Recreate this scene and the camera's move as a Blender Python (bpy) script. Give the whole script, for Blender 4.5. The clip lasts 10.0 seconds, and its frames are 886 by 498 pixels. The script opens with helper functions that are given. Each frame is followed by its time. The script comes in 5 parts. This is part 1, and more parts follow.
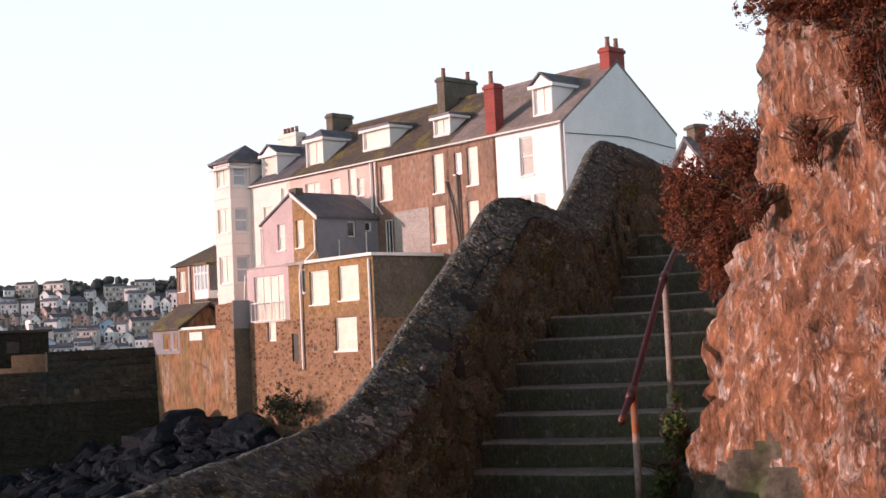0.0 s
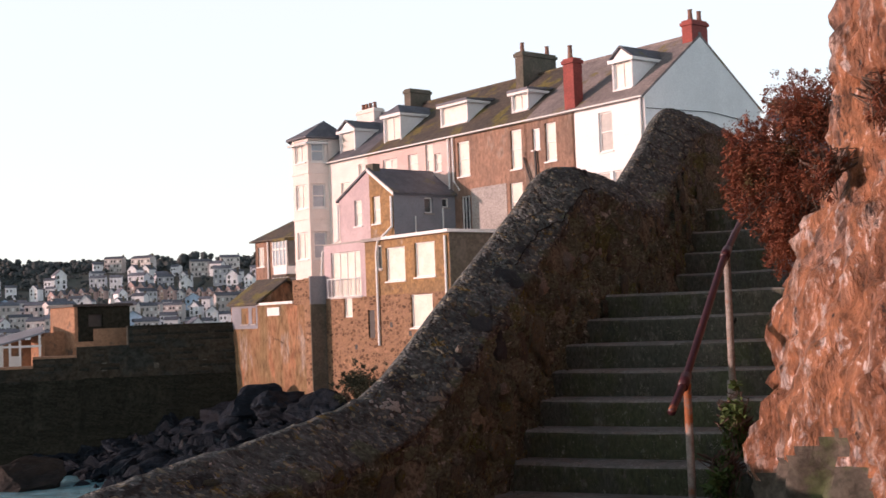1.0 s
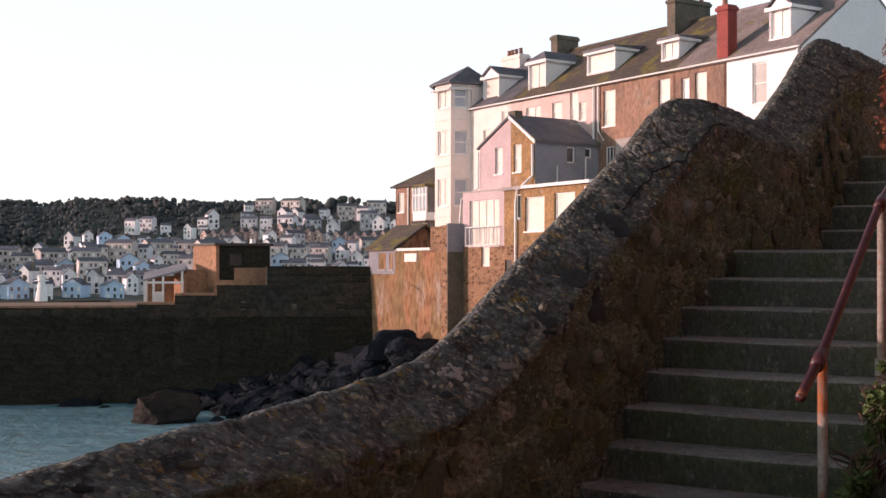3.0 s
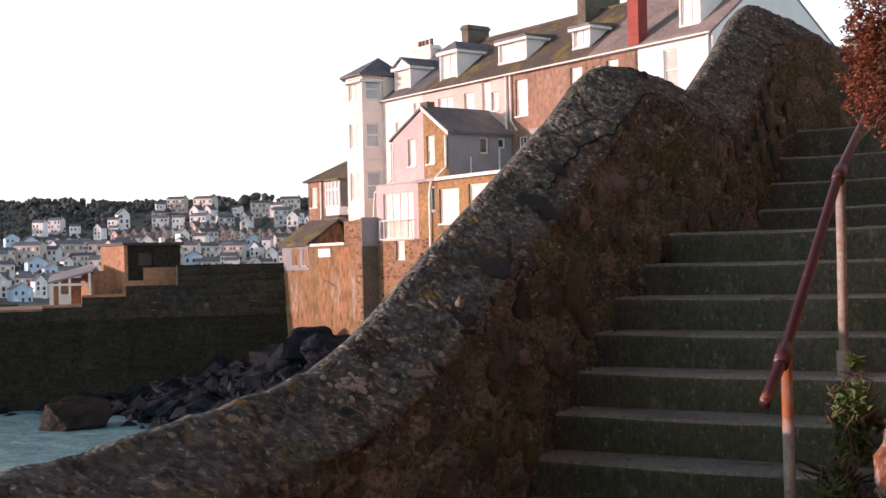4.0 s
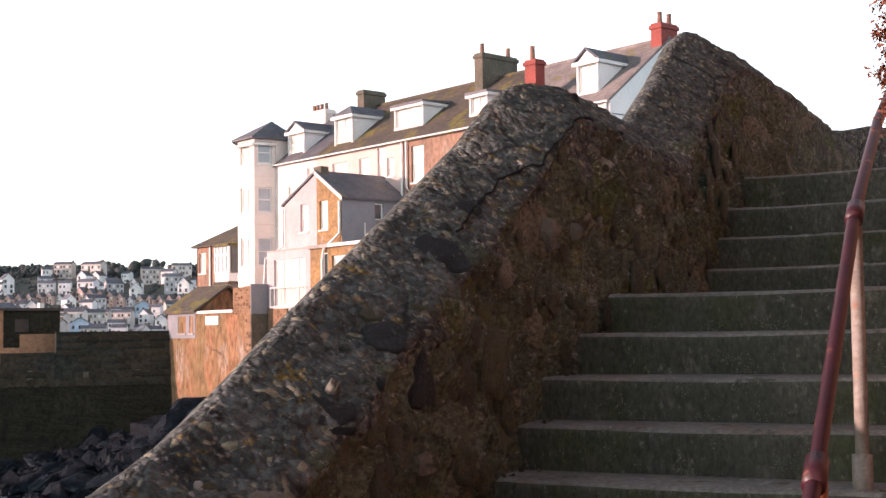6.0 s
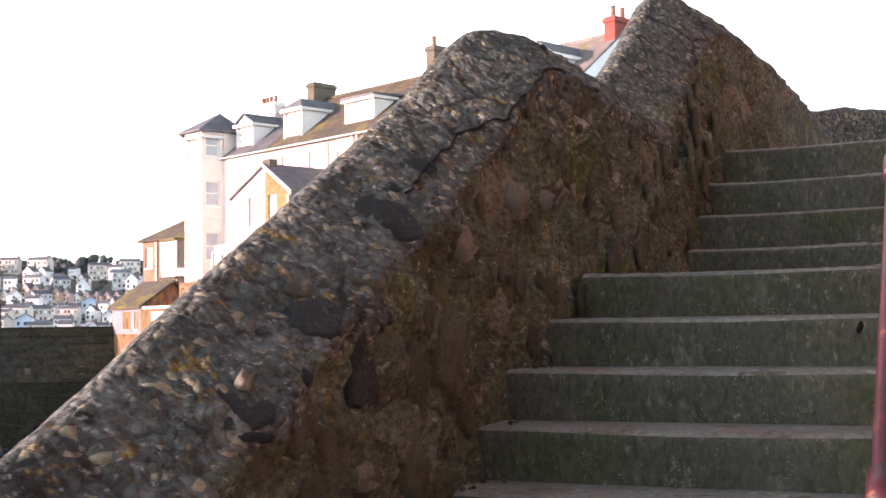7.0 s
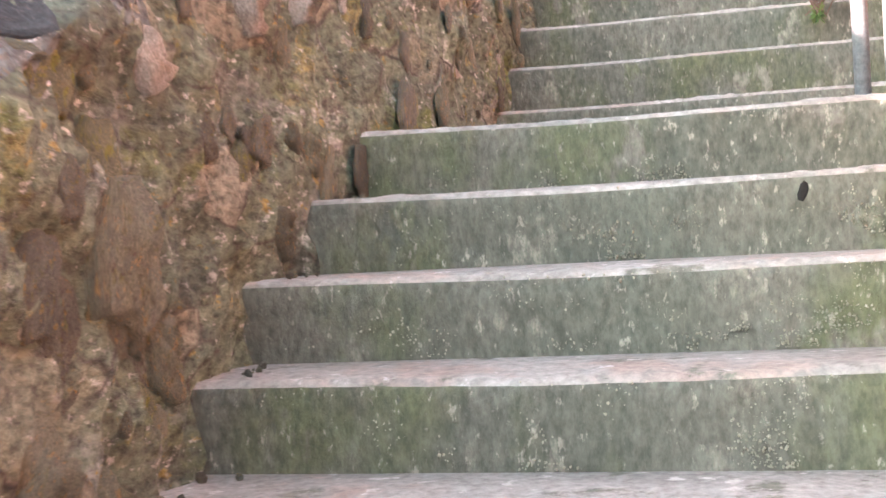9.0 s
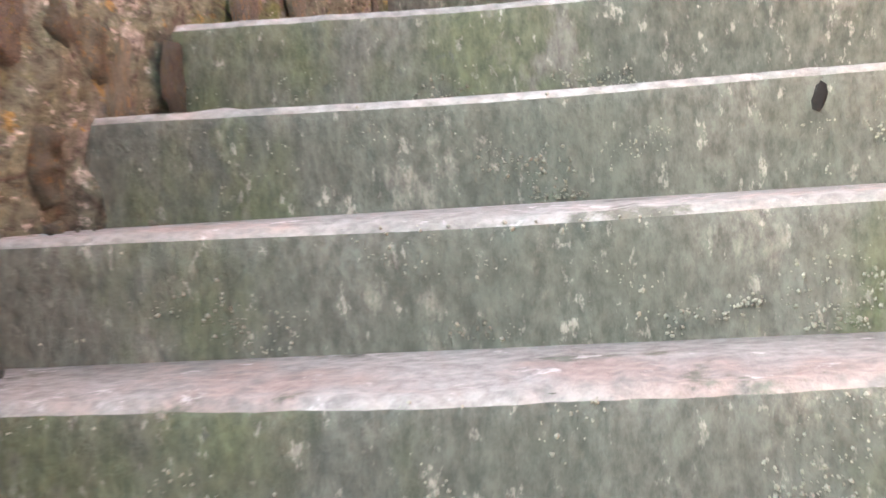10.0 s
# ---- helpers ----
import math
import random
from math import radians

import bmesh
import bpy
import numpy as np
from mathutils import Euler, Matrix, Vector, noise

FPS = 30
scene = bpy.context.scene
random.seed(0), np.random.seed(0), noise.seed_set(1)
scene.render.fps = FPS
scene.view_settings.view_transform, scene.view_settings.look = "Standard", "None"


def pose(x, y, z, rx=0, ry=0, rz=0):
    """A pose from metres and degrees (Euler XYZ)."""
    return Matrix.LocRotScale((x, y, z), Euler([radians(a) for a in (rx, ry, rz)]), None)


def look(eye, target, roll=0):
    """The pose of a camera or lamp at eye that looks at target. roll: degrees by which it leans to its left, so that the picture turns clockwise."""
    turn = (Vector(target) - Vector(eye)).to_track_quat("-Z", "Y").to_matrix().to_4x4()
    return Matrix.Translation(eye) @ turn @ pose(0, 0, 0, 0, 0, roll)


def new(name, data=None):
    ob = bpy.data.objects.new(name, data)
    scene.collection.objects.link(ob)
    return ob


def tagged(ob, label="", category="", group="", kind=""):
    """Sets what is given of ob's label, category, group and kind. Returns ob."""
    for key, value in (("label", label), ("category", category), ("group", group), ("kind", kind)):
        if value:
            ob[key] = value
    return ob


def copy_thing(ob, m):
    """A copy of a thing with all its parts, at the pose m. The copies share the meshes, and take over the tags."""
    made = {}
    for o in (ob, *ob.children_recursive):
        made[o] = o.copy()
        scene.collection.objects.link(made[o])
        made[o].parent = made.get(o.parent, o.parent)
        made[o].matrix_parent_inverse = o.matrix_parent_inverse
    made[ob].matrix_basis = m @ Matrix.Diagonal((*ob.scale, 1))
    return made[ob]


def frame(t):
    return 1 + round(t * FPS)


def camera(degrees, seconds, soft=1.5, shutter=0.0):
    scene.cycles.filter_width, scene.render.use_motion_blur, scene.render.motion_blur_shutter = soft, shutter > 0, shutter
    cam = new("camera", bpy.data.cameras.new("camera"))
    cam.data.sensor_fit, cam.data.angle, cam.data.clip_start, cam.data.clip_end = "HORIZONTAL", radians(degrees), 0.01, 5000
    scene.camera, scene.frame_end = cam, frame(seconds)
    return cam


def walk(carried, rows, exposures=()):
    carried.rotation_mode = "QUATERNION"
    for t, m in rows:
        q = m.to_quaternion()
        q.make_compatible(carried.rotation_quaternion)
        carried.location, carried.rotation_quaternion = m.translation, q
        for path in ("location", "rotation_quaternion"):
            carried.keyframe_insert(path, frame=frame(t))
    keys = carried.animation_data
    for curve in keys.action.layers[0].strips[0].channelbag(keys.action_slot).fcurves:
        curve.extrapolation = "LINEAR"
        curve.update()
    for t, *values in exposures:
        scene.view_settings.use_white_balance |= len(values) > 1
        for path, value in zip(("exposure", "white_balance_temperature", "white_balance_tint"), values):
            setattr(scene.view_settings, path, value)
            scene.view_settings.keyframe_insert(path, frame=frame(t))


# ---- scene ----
cam = camera(38.5, 10.0, 1.5, 0.3)
PATH = [
    (0, (2.928, -9.369, 1.483), (2.256, -7.49, 1.624), -2.8),
    (0.5, (2.938, -8.993, 1.458), (2.233, -7.128, 1.619), -0.8),
    (1, (2.951, -8.639, 1.481), (2.157, -6.807, 1.592), -2.2),
    (1.5, (3.048, -8.333, 1.499), (2.187, -6.531, 1.61), -0.6),
    (2, (2.959, -7.994, 1.461), (2.022, -6.23, 1.55), -0.0),
    (2.5, (2.849, -7.713, 1.494), (1.856, -5.978, 1.551), -0.4),
    (2.7, (2.805, -7.561, 1.475), (1.797, -5.834, 1.517), -0.0),
    (3.8, (2.38, -6.622, 1.468), (1.464, -4.845, 1.493), -0.6),
    (4, (2.307, -6.463, 1.46), (1.423, -4.669, 1.486), -1.3),
    (4.5, (2.13, -6.044, 1.462), (1.233, -4.257, 1.511), -2.1),
    (5, (1.909, -5.631, 1.445), (1.037, -3.832, 1.52), -0.7),
    (5.5, (1.729, -5.253, 1.455), (0.966, -3.408, 1.576), -0.8),
    (6.8, (1.416, -4.272, 1.436), (0.726, -2.4, 1.57), -0.7),
    (7, (1.326, -4.094, 1.409), (0.67, -2.209, 1.535), -0.8),
    (7.5, (1.2, -3.68, 1.42), (0.603, -1.775, 1.546), -2.1),
    (8, (1.042, -3.214, 1.348), (0.536, -1.281, 1.441), -2.1),
    (8.5, (0.938, -2.797, 1.365), (0.555, -0.834, 1.364), -2.8),
    (9, (0.893, -2.345, 1.341), (0.581, -0.37, 1.319), -3.0),
    (9.5, (0.796, -1.906, 1.325), (0.573, 0.08, 1.243), -3.5),
    (10, (0.791, -1.409, 1.301), (0.667, 0.584, 1.198), -3.5),
]
EXPOSURES = [(0, -0.06, 6500, 10), (1.5, -0.08, 6500, 10), (2.5, -0.06, 6500, 10), (4.0, 0.24, 6500, 9.5), (4.5, 0.52, 6500, 9), (5.5, 0.56, 6500, 9), (6.8, 0.8, 6450, 8), (7.0, 1.3, 6450, 8), (7.5, 2.2, 6400, 7),
             (8.0, 3.08, 6350, 6), (8.5, 3.65, 6350, 6), (9.0, 3.9, 6350, 6), (9.5, 3.98, 6350, 6), (10, 4.0, 6400, 8)]
walk(cam, [(t, look(eye, target, roll)) for t, eye, target, roll in PATH], EXPOSURES)


# ---- world, sun, exposure ----
SUN_DIR = Vector((-0.80, -0.60, 0.115)).normalized()
world = bpy.data.worlds.new("world")
scene.world = world
world.use_nodes = True
wn = world.node_tree
sky = wn.nodes.new("ShaderNodeTexSky")
sky.sky_type = 'NISHITA'
sky.sun_disc = False
sky.sun_elevation = math.asin(SUN_DIR.z)
sky.sun_rotation = math.atan2(SUN_DIR.x, SUN_DIR.y)
sky.air_density, sky.dust_density, sky.ozone_density = 1.0, 1.0, 2.0
back = wn.nodes["Background"]
back.inputs["Strength"].default_value = 0.10
wn.links.new(sky.outputs[0], back.inputs[0])
# thin pale haze that thickens towards the horizon
tc = wn.nodes.new("ShaderNodeTexCoord")
sep = wn.nodes.new("ShaderNodeSeparateXYZ")
wn.links.new(tc.outputs["Generated"], sep.inputs[0])
band = wn.nodes.new("ShaderNodeMapRange")
band.interpolation_type = 'SMOOTHSTEP'
for k, v in ((1, 0.30), (2, 0.70), (3, 0.92), (4, 0.07)):
    band.inputs[k].default_value = v
wn.links.new(sep.outputs[2], band.inputs[0])
haze = wn.nodes.new("ShaderNodeBackground")
haze.inputs[0].default_value = (0.97, 0.97, 1.0, 1)
wn.links.new(band.outputs[0], haze.inputs[1])
both = wn.nodes.new("ShaderNodeAddShader")
wn.links.new(back.outputs[0], both.inputs[0])
wn.links.new(haze.outputs[0], both.inputs[1])
wn.links.new(both.outputs[0], wn.nodes["World Output"].inputs[0])
sun_data = bpy.data.lights.new("sun", 'SUN')
sun_data.energy, sun_data.angle, sun_data.color = 4.5, radians(0.6), (1.0, 0.64, 0.585)
sun = new("sun", sun_data)
sun.matrix_world = look(SUN_DIR * 50, (0, 0, 0))

# ---- materials ----


def col(c):
    return (c[0], c[1], c[2], 1.0)


def mat(name, c1, c2, scale=2.0, rough=0.85, bump=0.35, fine=30.0, c3=None, c3_scale=1.0, c3_cut=0.58, stretch=(1, 1, 1),
        vary=0.0, metal=0.0, fine_mix=0.35, bump_dist=0.02, coat=0.0, patches=(), specks=None, cracks=None):
    """Two colours mixed by a broad noise, darkened and lightened by a fine one, with patches of a third."""
    m = bpy.data.materials.new(name)
    m.use_nodes = True
    nt = m.node_tree
    n, ln = nt.nodes, nt.links.new
    bsdf = n["Principled BSDF"]
    tc = n.new("ShaderNodeTexCoord")
    mp = n.new("ShaderNodeMapping")
    mp.inputs["Scale"].default_value = stretch
    ln(tc.outputs["Object"], mp.inputs["Vector"])
    vec = mp.outputs[0]

    def nz(s, detail=5.0, r=0.6):
        t = n.new("ShaderNodeTexNoise")
        t.inputs["Scale"].default_value, t.inputs["Detail"].default_value, t.inputs["Roughness"].default_value = s, detail, r
        ln(vec, t.inputs["Vector"])
        return t.outputs[0]

    def mix(a, b, f, kind='MIX'):
        x = n.new("ShaderNodeMix")
        x.data_type, x.blend_type = 'RGBA', kind
        for sock, v in ((x.inputs[6], a), (x.inputs[7], b), (x.inputs[0], f)):
            if isinstance(v, (tuple, float, int)):
                sock.default_value = v
            else:
                ln(v, sock)
        return x.outputs[2]

    def ramp(src, a, b):
        r = n.new("ShaderNodeMapRange")
        r.inputs[1].default_value, r.inputs[2].default_value = a, b
        ln(src, r.inputs[0])
        return r.outputs[0]

    broad, small = nz(scale), nz(fine, 6.0, 0.7)
    c = mix(col(c1), col(c2), ramp(broad, 0.41, 0.59))
    if c3:
        c = mix(c, col(c3), ramp(nz(c3_scale, 6.0, 0.65), c3_cut, c3_cut + 0.08))
    for pc, ps, cut in patches:
        c = mix(c, col(pc), ramp(nz(ps, 7.0, 0.68), cut, cut + 0.06))
    lumps = None
    svec = vec
    if cracks:
        wv = n.new("ShaderNodeVectorMath")
        wv.operation = 'MULTIPLY_ADD'
        t2 = n.new("ShaderNodeTexNoise")
        t2.inputs["Scale"].default_value = cracks[0] * 2
        ln(vec, t2.inputs["Vector"])
        ln(t2.outputs["Color"], wv.inputs[0])
        wv.inputs[1].default_value = (0.22 / cracks[0],) * 3
        ln(vec, wv.inputs[2])
        svec = wv.outputs[0]
    if specks:
        vo = n.new("ShaderNodeTexVoronoi")
        vo.inputs["Scale"].default_value = specks[0]
        ln(svec, vo.inputs["Vector"])
        sp = n.new("ShaderNodeSeparateColor")
        ln(vo.outputs["Color"], sp.inputs[0])
        r = n.new("ShaderNodeMapRange")
        r.inputs[1].default_value, r.inputs[2].default_value = 0.0, 1.0
        r.inputs[3].default_value, r.inputs[4].default_value = 1 - specks[1], 1 + specks[1]
        ln(sp.outputs[0], r.inputs[0])
        c = mix(c, r.outputs[0], 1.0, 'MULTIPLY')
        c = mix(c, col(specks[2]), ramp(sp.outputs[1], specks[3], specks[3] + 0.02))
        lumps = vo.outputs["Distance"]
    if cracks:
        ve = n.new("ShaderNodeTexVoronoi")
        ve.feature = 'DISTANCE_TO_EDGE'
        ve.inputs["Scale"].default_value = cracks[0]
        ln(wv.outputs[0], ve.inputs["Vector"])
        k = n.new("ShaderNodeMath")
        k.operation = 'MULTIPLY'
        ln(ramp(ve.outputs["Distance"], cracks[1], 0.0), k.inputs[0])
        ln(ramp(nz(cracks[0] * 0.7), 0.42, 0.56), k.inputs[1])
        c = mix(c, col(cracks[2]), k.outputs[0])
    c = mix(c, mix((0.3, 0.3, 0.3, 1), (1.7, 1.7, 1.7, 1), ramp(small, 0.36, 0.64)), fine_mix, 'MULTIPLY')
    if vary:
        oi = n.new("ShaderNodeObjectInfo")
        hs = n.new("ShaderNodeHueSaturation")
        ln(c, hs.inputs["Color"])
        mr = n.new("ShaderNodeMapRange")
        mr.inputs[3].default_value, mr.inputs[4].default_value = 1 - vary, 1 + vary
        ln(oi.outputs["Random"], mr.inputs[0])
        ln(mr.outputs[0], hs.inputs["Value"])
        c = hs.outputs[0]
    ln(c, bsdf.inputs["Base Color"])
    bsdf.inputs["Roughness"].default_value = rough
    bsdf.inputs["Metallic"].default_value = metal
    bsdf.inputs["Coat Weight"].default_value = coat
    if bump:
        b = n.new("ShaderNodeBump")
        b.inputs["Strength"].default_value, b.inputs["Distance"].default_value = bump, bump_dist
        add = n.new("ShaderNodeMath")
        ln(small, add.inputs[0])
        ln(broad, add.inputs[1])
        top = add.outputs[0]
        if lumps:
            a2 = n.new("ShaderNodeMath")
            a2.operation = 'SUBTRACT'
            ln(top, a2.inputs[0])
            ln(lumps, a2.inputs[1])
            top = a2.outputs[0]
        ln(top, b.inputs["Height"])
        ln(b.outputs[0], bsdf.inputs["Normal"])
    return m


def rubble_mat(name, c1, c2, mortar, scale=2.5, dark=0.0, stretch=(1, 1, 1.5)):
    """Stones of uneven colour set in mortar."""
    m = mat(name, c1, c2, 1.2, 0.9, 0.3, 14.0, stretch=stretch)
    nt = m.node_tree
    n, ln = nt.nodes, nt.links.new
    bsdf = n["Principled BSDF"]
    src = bsdf.inputs["Base Color"].links[0].from_socket
    vec = n["Mapping"].outputs[0]
    v = n.new("ShaderNodeTexVoronoi")
    v.feature = 'DISTANCE_TO_EDGE'
    v2 = n.new("ShaderNodeTexVoronoi")
    for k in (v, v2):
        k.inputs["Scale"].default_value = scale
        ln(vec, k.inputs["Vector"])
    sep = n.new("ShaderNodeSeparateColor")
    ln(v2.outputs["Color"], sep.inputs[0])
    mr = n.new("ShaderNodeMapRange")
    mr.inputs[3].default_value, mr.inputs[4].default_value = 0.45 - dark, 1.35
    ln(sep.outputs[0], mr.inputs[0])
    x = n.new("ShaderNodeMix")
    x.data_type, x.blend_type = 'RGBA', 'MULTIPLY'
    x.inputs[0].default_value = 1.0
    ln(src, x.inputs[6])
    ln(mr.outputs[0], x.inputs[7])
    e = n.new("ShaderNodeMapRange")
    e.inputs[1].default_value, e.inputs[2].default_value = 0.04, 0.16
    ln(v.outputs["Distance"], e.inputs[0])
    y = n.new("ShaderNodeMix")
    y.data_type = 'RGBA'
    y.inputs[6].default_value = col(mortar)
    ln(e.outputs[0], y.inputs[0])
    ln(x.outputs[2], y.inputs[7])
    ln(y.outputs[2], bsdf.inputs["Base Color"])
    b = n.new("ShaderNodeBump")
    b.inputs["Strength"].default_value, b.inputs["Distance"].default_value = 0.6, 0.05
    ln(e.outputs[0], b.inputs["Height"])
    ln(b.outputs[0], bsdf.inputs["Normal"])
    return m


M_COPING = mat("coping_conglomerate", (0.076, 0.088, 0.083), (0.126, 0.137, 0.130), 5.0, 0.95, 0.7, 24.0, (0.038, 0.040, 0.040), 3.2, 0.58, fine_mix=0.75, bump_dist=0.035,
               patches=(((0.21, 0.15, 0.035), 5.5, 0.60), ((0.035, 0.032, 0.027), 13.0, 0.57), ((0.15, 0.11, 0.06), 8.0, 0.61), ((0.24, 0.17, 0.055), 21.0, 0.60), ((0.34, 0.33, 0.315), 32.0, 0.585), ((0.37, 0.36, 0.34), 14.0, 0.64)),
               specks=(40.0, 0.30, (0.30, 0.28, 0.20), 0.93), cracks=(2.2, 0.03, (0.02, 0.018, 0.018)))
M_INNER = mat("weathered_rubble", (0.124, 0.150, 0.10), (0.096, 0.116, 0.085), 3.4, 0.95, 1.0, 42.0, (0.115, 0.14, 0.045), 2.1, 0.56, fine_mix=0.85, bump_dist=0.025, stretch=(1, 0.62, 1.1),
              patches=(((0.10, 0.094, 0.072), 5.0, 0.60), ((0.17, 0.16, 0.065), 4.3, 0.60), ((0.31, 0.32, 0.285), 5.3, 0.60), ((0.158, 0.172, 0.148), 3.1, 0.57), ((0.05, 0.045, 0.036), 14.0, 0.625), ((0.35, 0.36, 0.32), 34.0, 0.585), ((0.22, 0.175, 0.055), 19.0, 0.605)),
              specks=(5.4, 0.26, (0.20, 0.195, 0.145), 0.90), cracks=(5.4, 0.04, (0.06, 0.055, 0.042)))
M_OUTER = mat("sea_wall_outer", (0.2, 0.16, 0.12), (0.12, 0.1, 0.08), 1.5, 0.95, 0.6, 20.0)
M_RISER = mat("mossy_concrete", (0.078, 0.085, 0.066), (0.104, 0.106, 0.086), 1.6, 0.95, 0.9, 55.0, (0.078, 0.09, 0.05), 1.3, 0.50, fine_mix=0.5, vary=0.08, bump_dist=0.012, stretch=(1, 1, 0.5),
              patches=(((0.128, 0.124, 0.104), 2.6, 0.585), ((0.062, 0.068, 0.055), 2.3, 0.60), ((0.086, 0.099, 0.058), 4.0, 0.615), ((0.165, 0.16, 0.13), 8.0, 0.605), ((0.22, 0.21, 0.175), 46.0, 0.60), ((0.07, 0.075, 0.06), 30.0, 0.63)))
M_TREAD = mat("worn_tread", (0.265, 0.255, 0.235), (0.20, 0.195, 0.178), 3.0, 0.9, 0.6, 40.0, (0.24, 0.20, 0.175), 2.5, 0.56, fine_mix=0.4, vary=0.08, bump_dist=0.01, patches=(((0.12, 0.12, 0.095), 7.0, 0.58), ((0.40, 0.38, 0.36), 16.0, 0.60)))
# pale patches: pink quartz, and painted glints of sunlit wet facets
M_CLIFF = mat("earthy_cliff", (0.42, 0.19, 0.10), (0.29, 0.128, 0.07), 1.8, 0.40, 1.0, 14.0, stretch=(1, 1, 0.38), fine_mix=0.85, bump_dist=0.09,
              patches=(((0.42, 0.25, 0.19), 3.4, 0.55), ((0.12, 0.06, 0.04), 3.4, 0.585), ((0.58, 0.42, 0.35), 5.0, 0.565), ((0.34, 0.14, 0.045), 1.4, 0.58), ((0.045, 0.027, 0.022), 10.0, 0.60), ((0.70, 0.58, 0.54), 11.0, 0.575), ((0.62, 0.50, 0.46), 28.0, 0.61)))
# weed-dark lower courses; also the painted shade on the pier building's front
M_PIERDARK = mat("weedy_and_shaded_stone", (0.021, 0.021, 0.016), (0.029, 0.028, 0.021), 0.8, 0.95, 0.6, 4.0, fine_mix=0.6, vary=0.15, bump_dist=0.06)
M_PIERPALE = mat("limewashed_stone", (0.12, 0.108, 0.088), (0.08, 0.073, 0.06), 1.5, 0.95, 0.5, 5.0, fine_mix=0.6, vary=0.3, bump_dist=0.05)
M_ROCKBROWN = mat("brown_wet_rock", (0.032, 0.023, 0.018), (0.018, 0.016, 0.015), 0.8, 0.6, 0.8, 6.0, fine_mix=0.6, bump_dist=0.12)
# grey for the parapet's shadow on the cliff foot, with mossy patches
M_CLIFF_BASE = mat("shadow_grey_cliff_base", (0.145, 0.12, 0.098), (0.085, 0.078, 0.06), 3.0, 0.95, 0.8, 22.0, (0.09, 0.11, 0.05), 2.0, 0.58, fine_mix=0.5)
M_STONE = mat("embedded_stone", (0.148, 0.152, 0.105), (0.115, 0.12, 0.088), 7.0, 0.95, 0.8, 34.0, (0.11, 0.11, 0.04), 5.0, 0.57, vary=0.3, bump_dist=0.02, fine_mix=0.6, patches=(((0.24, 0.17, 0.075), 6.0, 0.57), ((0.09, 0.075, 0.06), 9.0, 0.59)))
M_DARKSTONE = mat("dark_slate_stone", (0.044, 0.053, 0.060), (0.062, 0.071, 0.077), 9.0, 0.95, 1.0, 26.0, (0.16, 0.15, 0.14), 12.0, 0.60, vary=0.25, bump_dist=0.02, fine_mix=0.6)
M_RUSTSTONE = mat("russet_rubble", (0.140, 0.140, 0.105), (0.105, 0.104, 0.083), 6.0, 0.95, 0.9, 34.0, (0.25, 0.17, 0.05), 7.0, 0.57, vary=0.28, bump_dist=0.02, fine_mix=0.7, patches=(((0.14, 0.14, 0.045), 5.0, 0.58), ((0.07, 0.06, 0.05), 12.0, 0.60), ((0.33, 0.30, 0.26), 26.0, 0.61)))
M_MOSSSTONE = mat("mossy_rubble", (0.155, 0.155, 0.088), (0.11, 0.115, 0.07), 6.0, 0.95, 0.9, 34.0, (0.17, 0.175, 0.035), 4.0, 0.54, vary=0.25, bump_dist=0.02, fine_mix=0.7, patches=(((0.22, 0.17, 0.06), 9.0, 0.59), ((0.30, 0.29, 0.24), 28.0, 0.61)))
M_PALESTONE = mat("pale_stone", (0.34, 0.32, 0.28), (0.24, 0.22, 0.185), 9.0, 0.95, 0.7, 34.0, vary=0.15, bump_dist=0.02, fine_mix=0.6)
M_LICHEN = mat("white_lichen", (0.62, 0.60, 0.56), (0.45, 0.44, 0.42), 20.0, 0.95, 0.6, 60.0)
# near-black colour stands for the shade inside the crack and hole
M_HOLLOW = mat("hollow_shade_black", (0.006, 0.006, 0.005), (0.012, 0.011, 0.01), 30.0, 1.0, 0.0, 60.0)
M_FLECK = mat("dry_lichen", (0.29, 0.28, 0.22), (0.20, 0.20, 0.15), 30.0, 0.95, 0.0, 60.0)
M_GROUND = mat("path_concrete", (0.24, 0.22, 0.2), (0.18, 0.17, 0.15), 1.5, 0.95, 0.4, 30.0)
M_RAIL = mat("maroon_rail_paint", (0.058, 0.015, 0.022), (0.042, 0.012, 0.018), 8.0, 0.42, 0.2, 60.0, (0.26, 0.10, 0.05), 9.0, 0.62, bump_dist=0.003)
M_POST = mat("rusty_galvanised_post", (0.34, 0.30, 0.27), (0.26, 0.22, 0.19), 6.0, 0.7, 0.4, 40.0, (0.30, 0.10, 0.035), 5.0, 0.57, bump_dist=0.004)
M_GALV = mat("galvanised_post", (0.22, 0.25, 0.27), (0.17, 0.195, 0.21), 8.0, 0.5, 0.2, 60.0, metal=0.4, bump_dist=0.003)
M_LEAF_RED = mat("russet_leaf", (0.175, 0.055, 0.032), (0.25, 0.085, 0.04), 12.0, 0.8, 0.0, 40.0, (0.09, 0.075, 0.028), 3.0, 0.6)
M_LEAF = mat("green_leaf", (0.05, 0.095, 0.02), (0.08, 0.125, 0.03), 15.0, 0.7, 0.0, 40.0)
M_DARKLEAF = mat("dark_shrub_leaf", (0.022, 0.028, 0.014), (0.036, 0.04, 0.02), 15.0, 0.8, 0.0, 40.0)
M_TWIG = mat("twig_bark", (0.12, 0.08, 0.06), (0.09, 0.06, 0.045), 10.0, 0.9, 0.2)
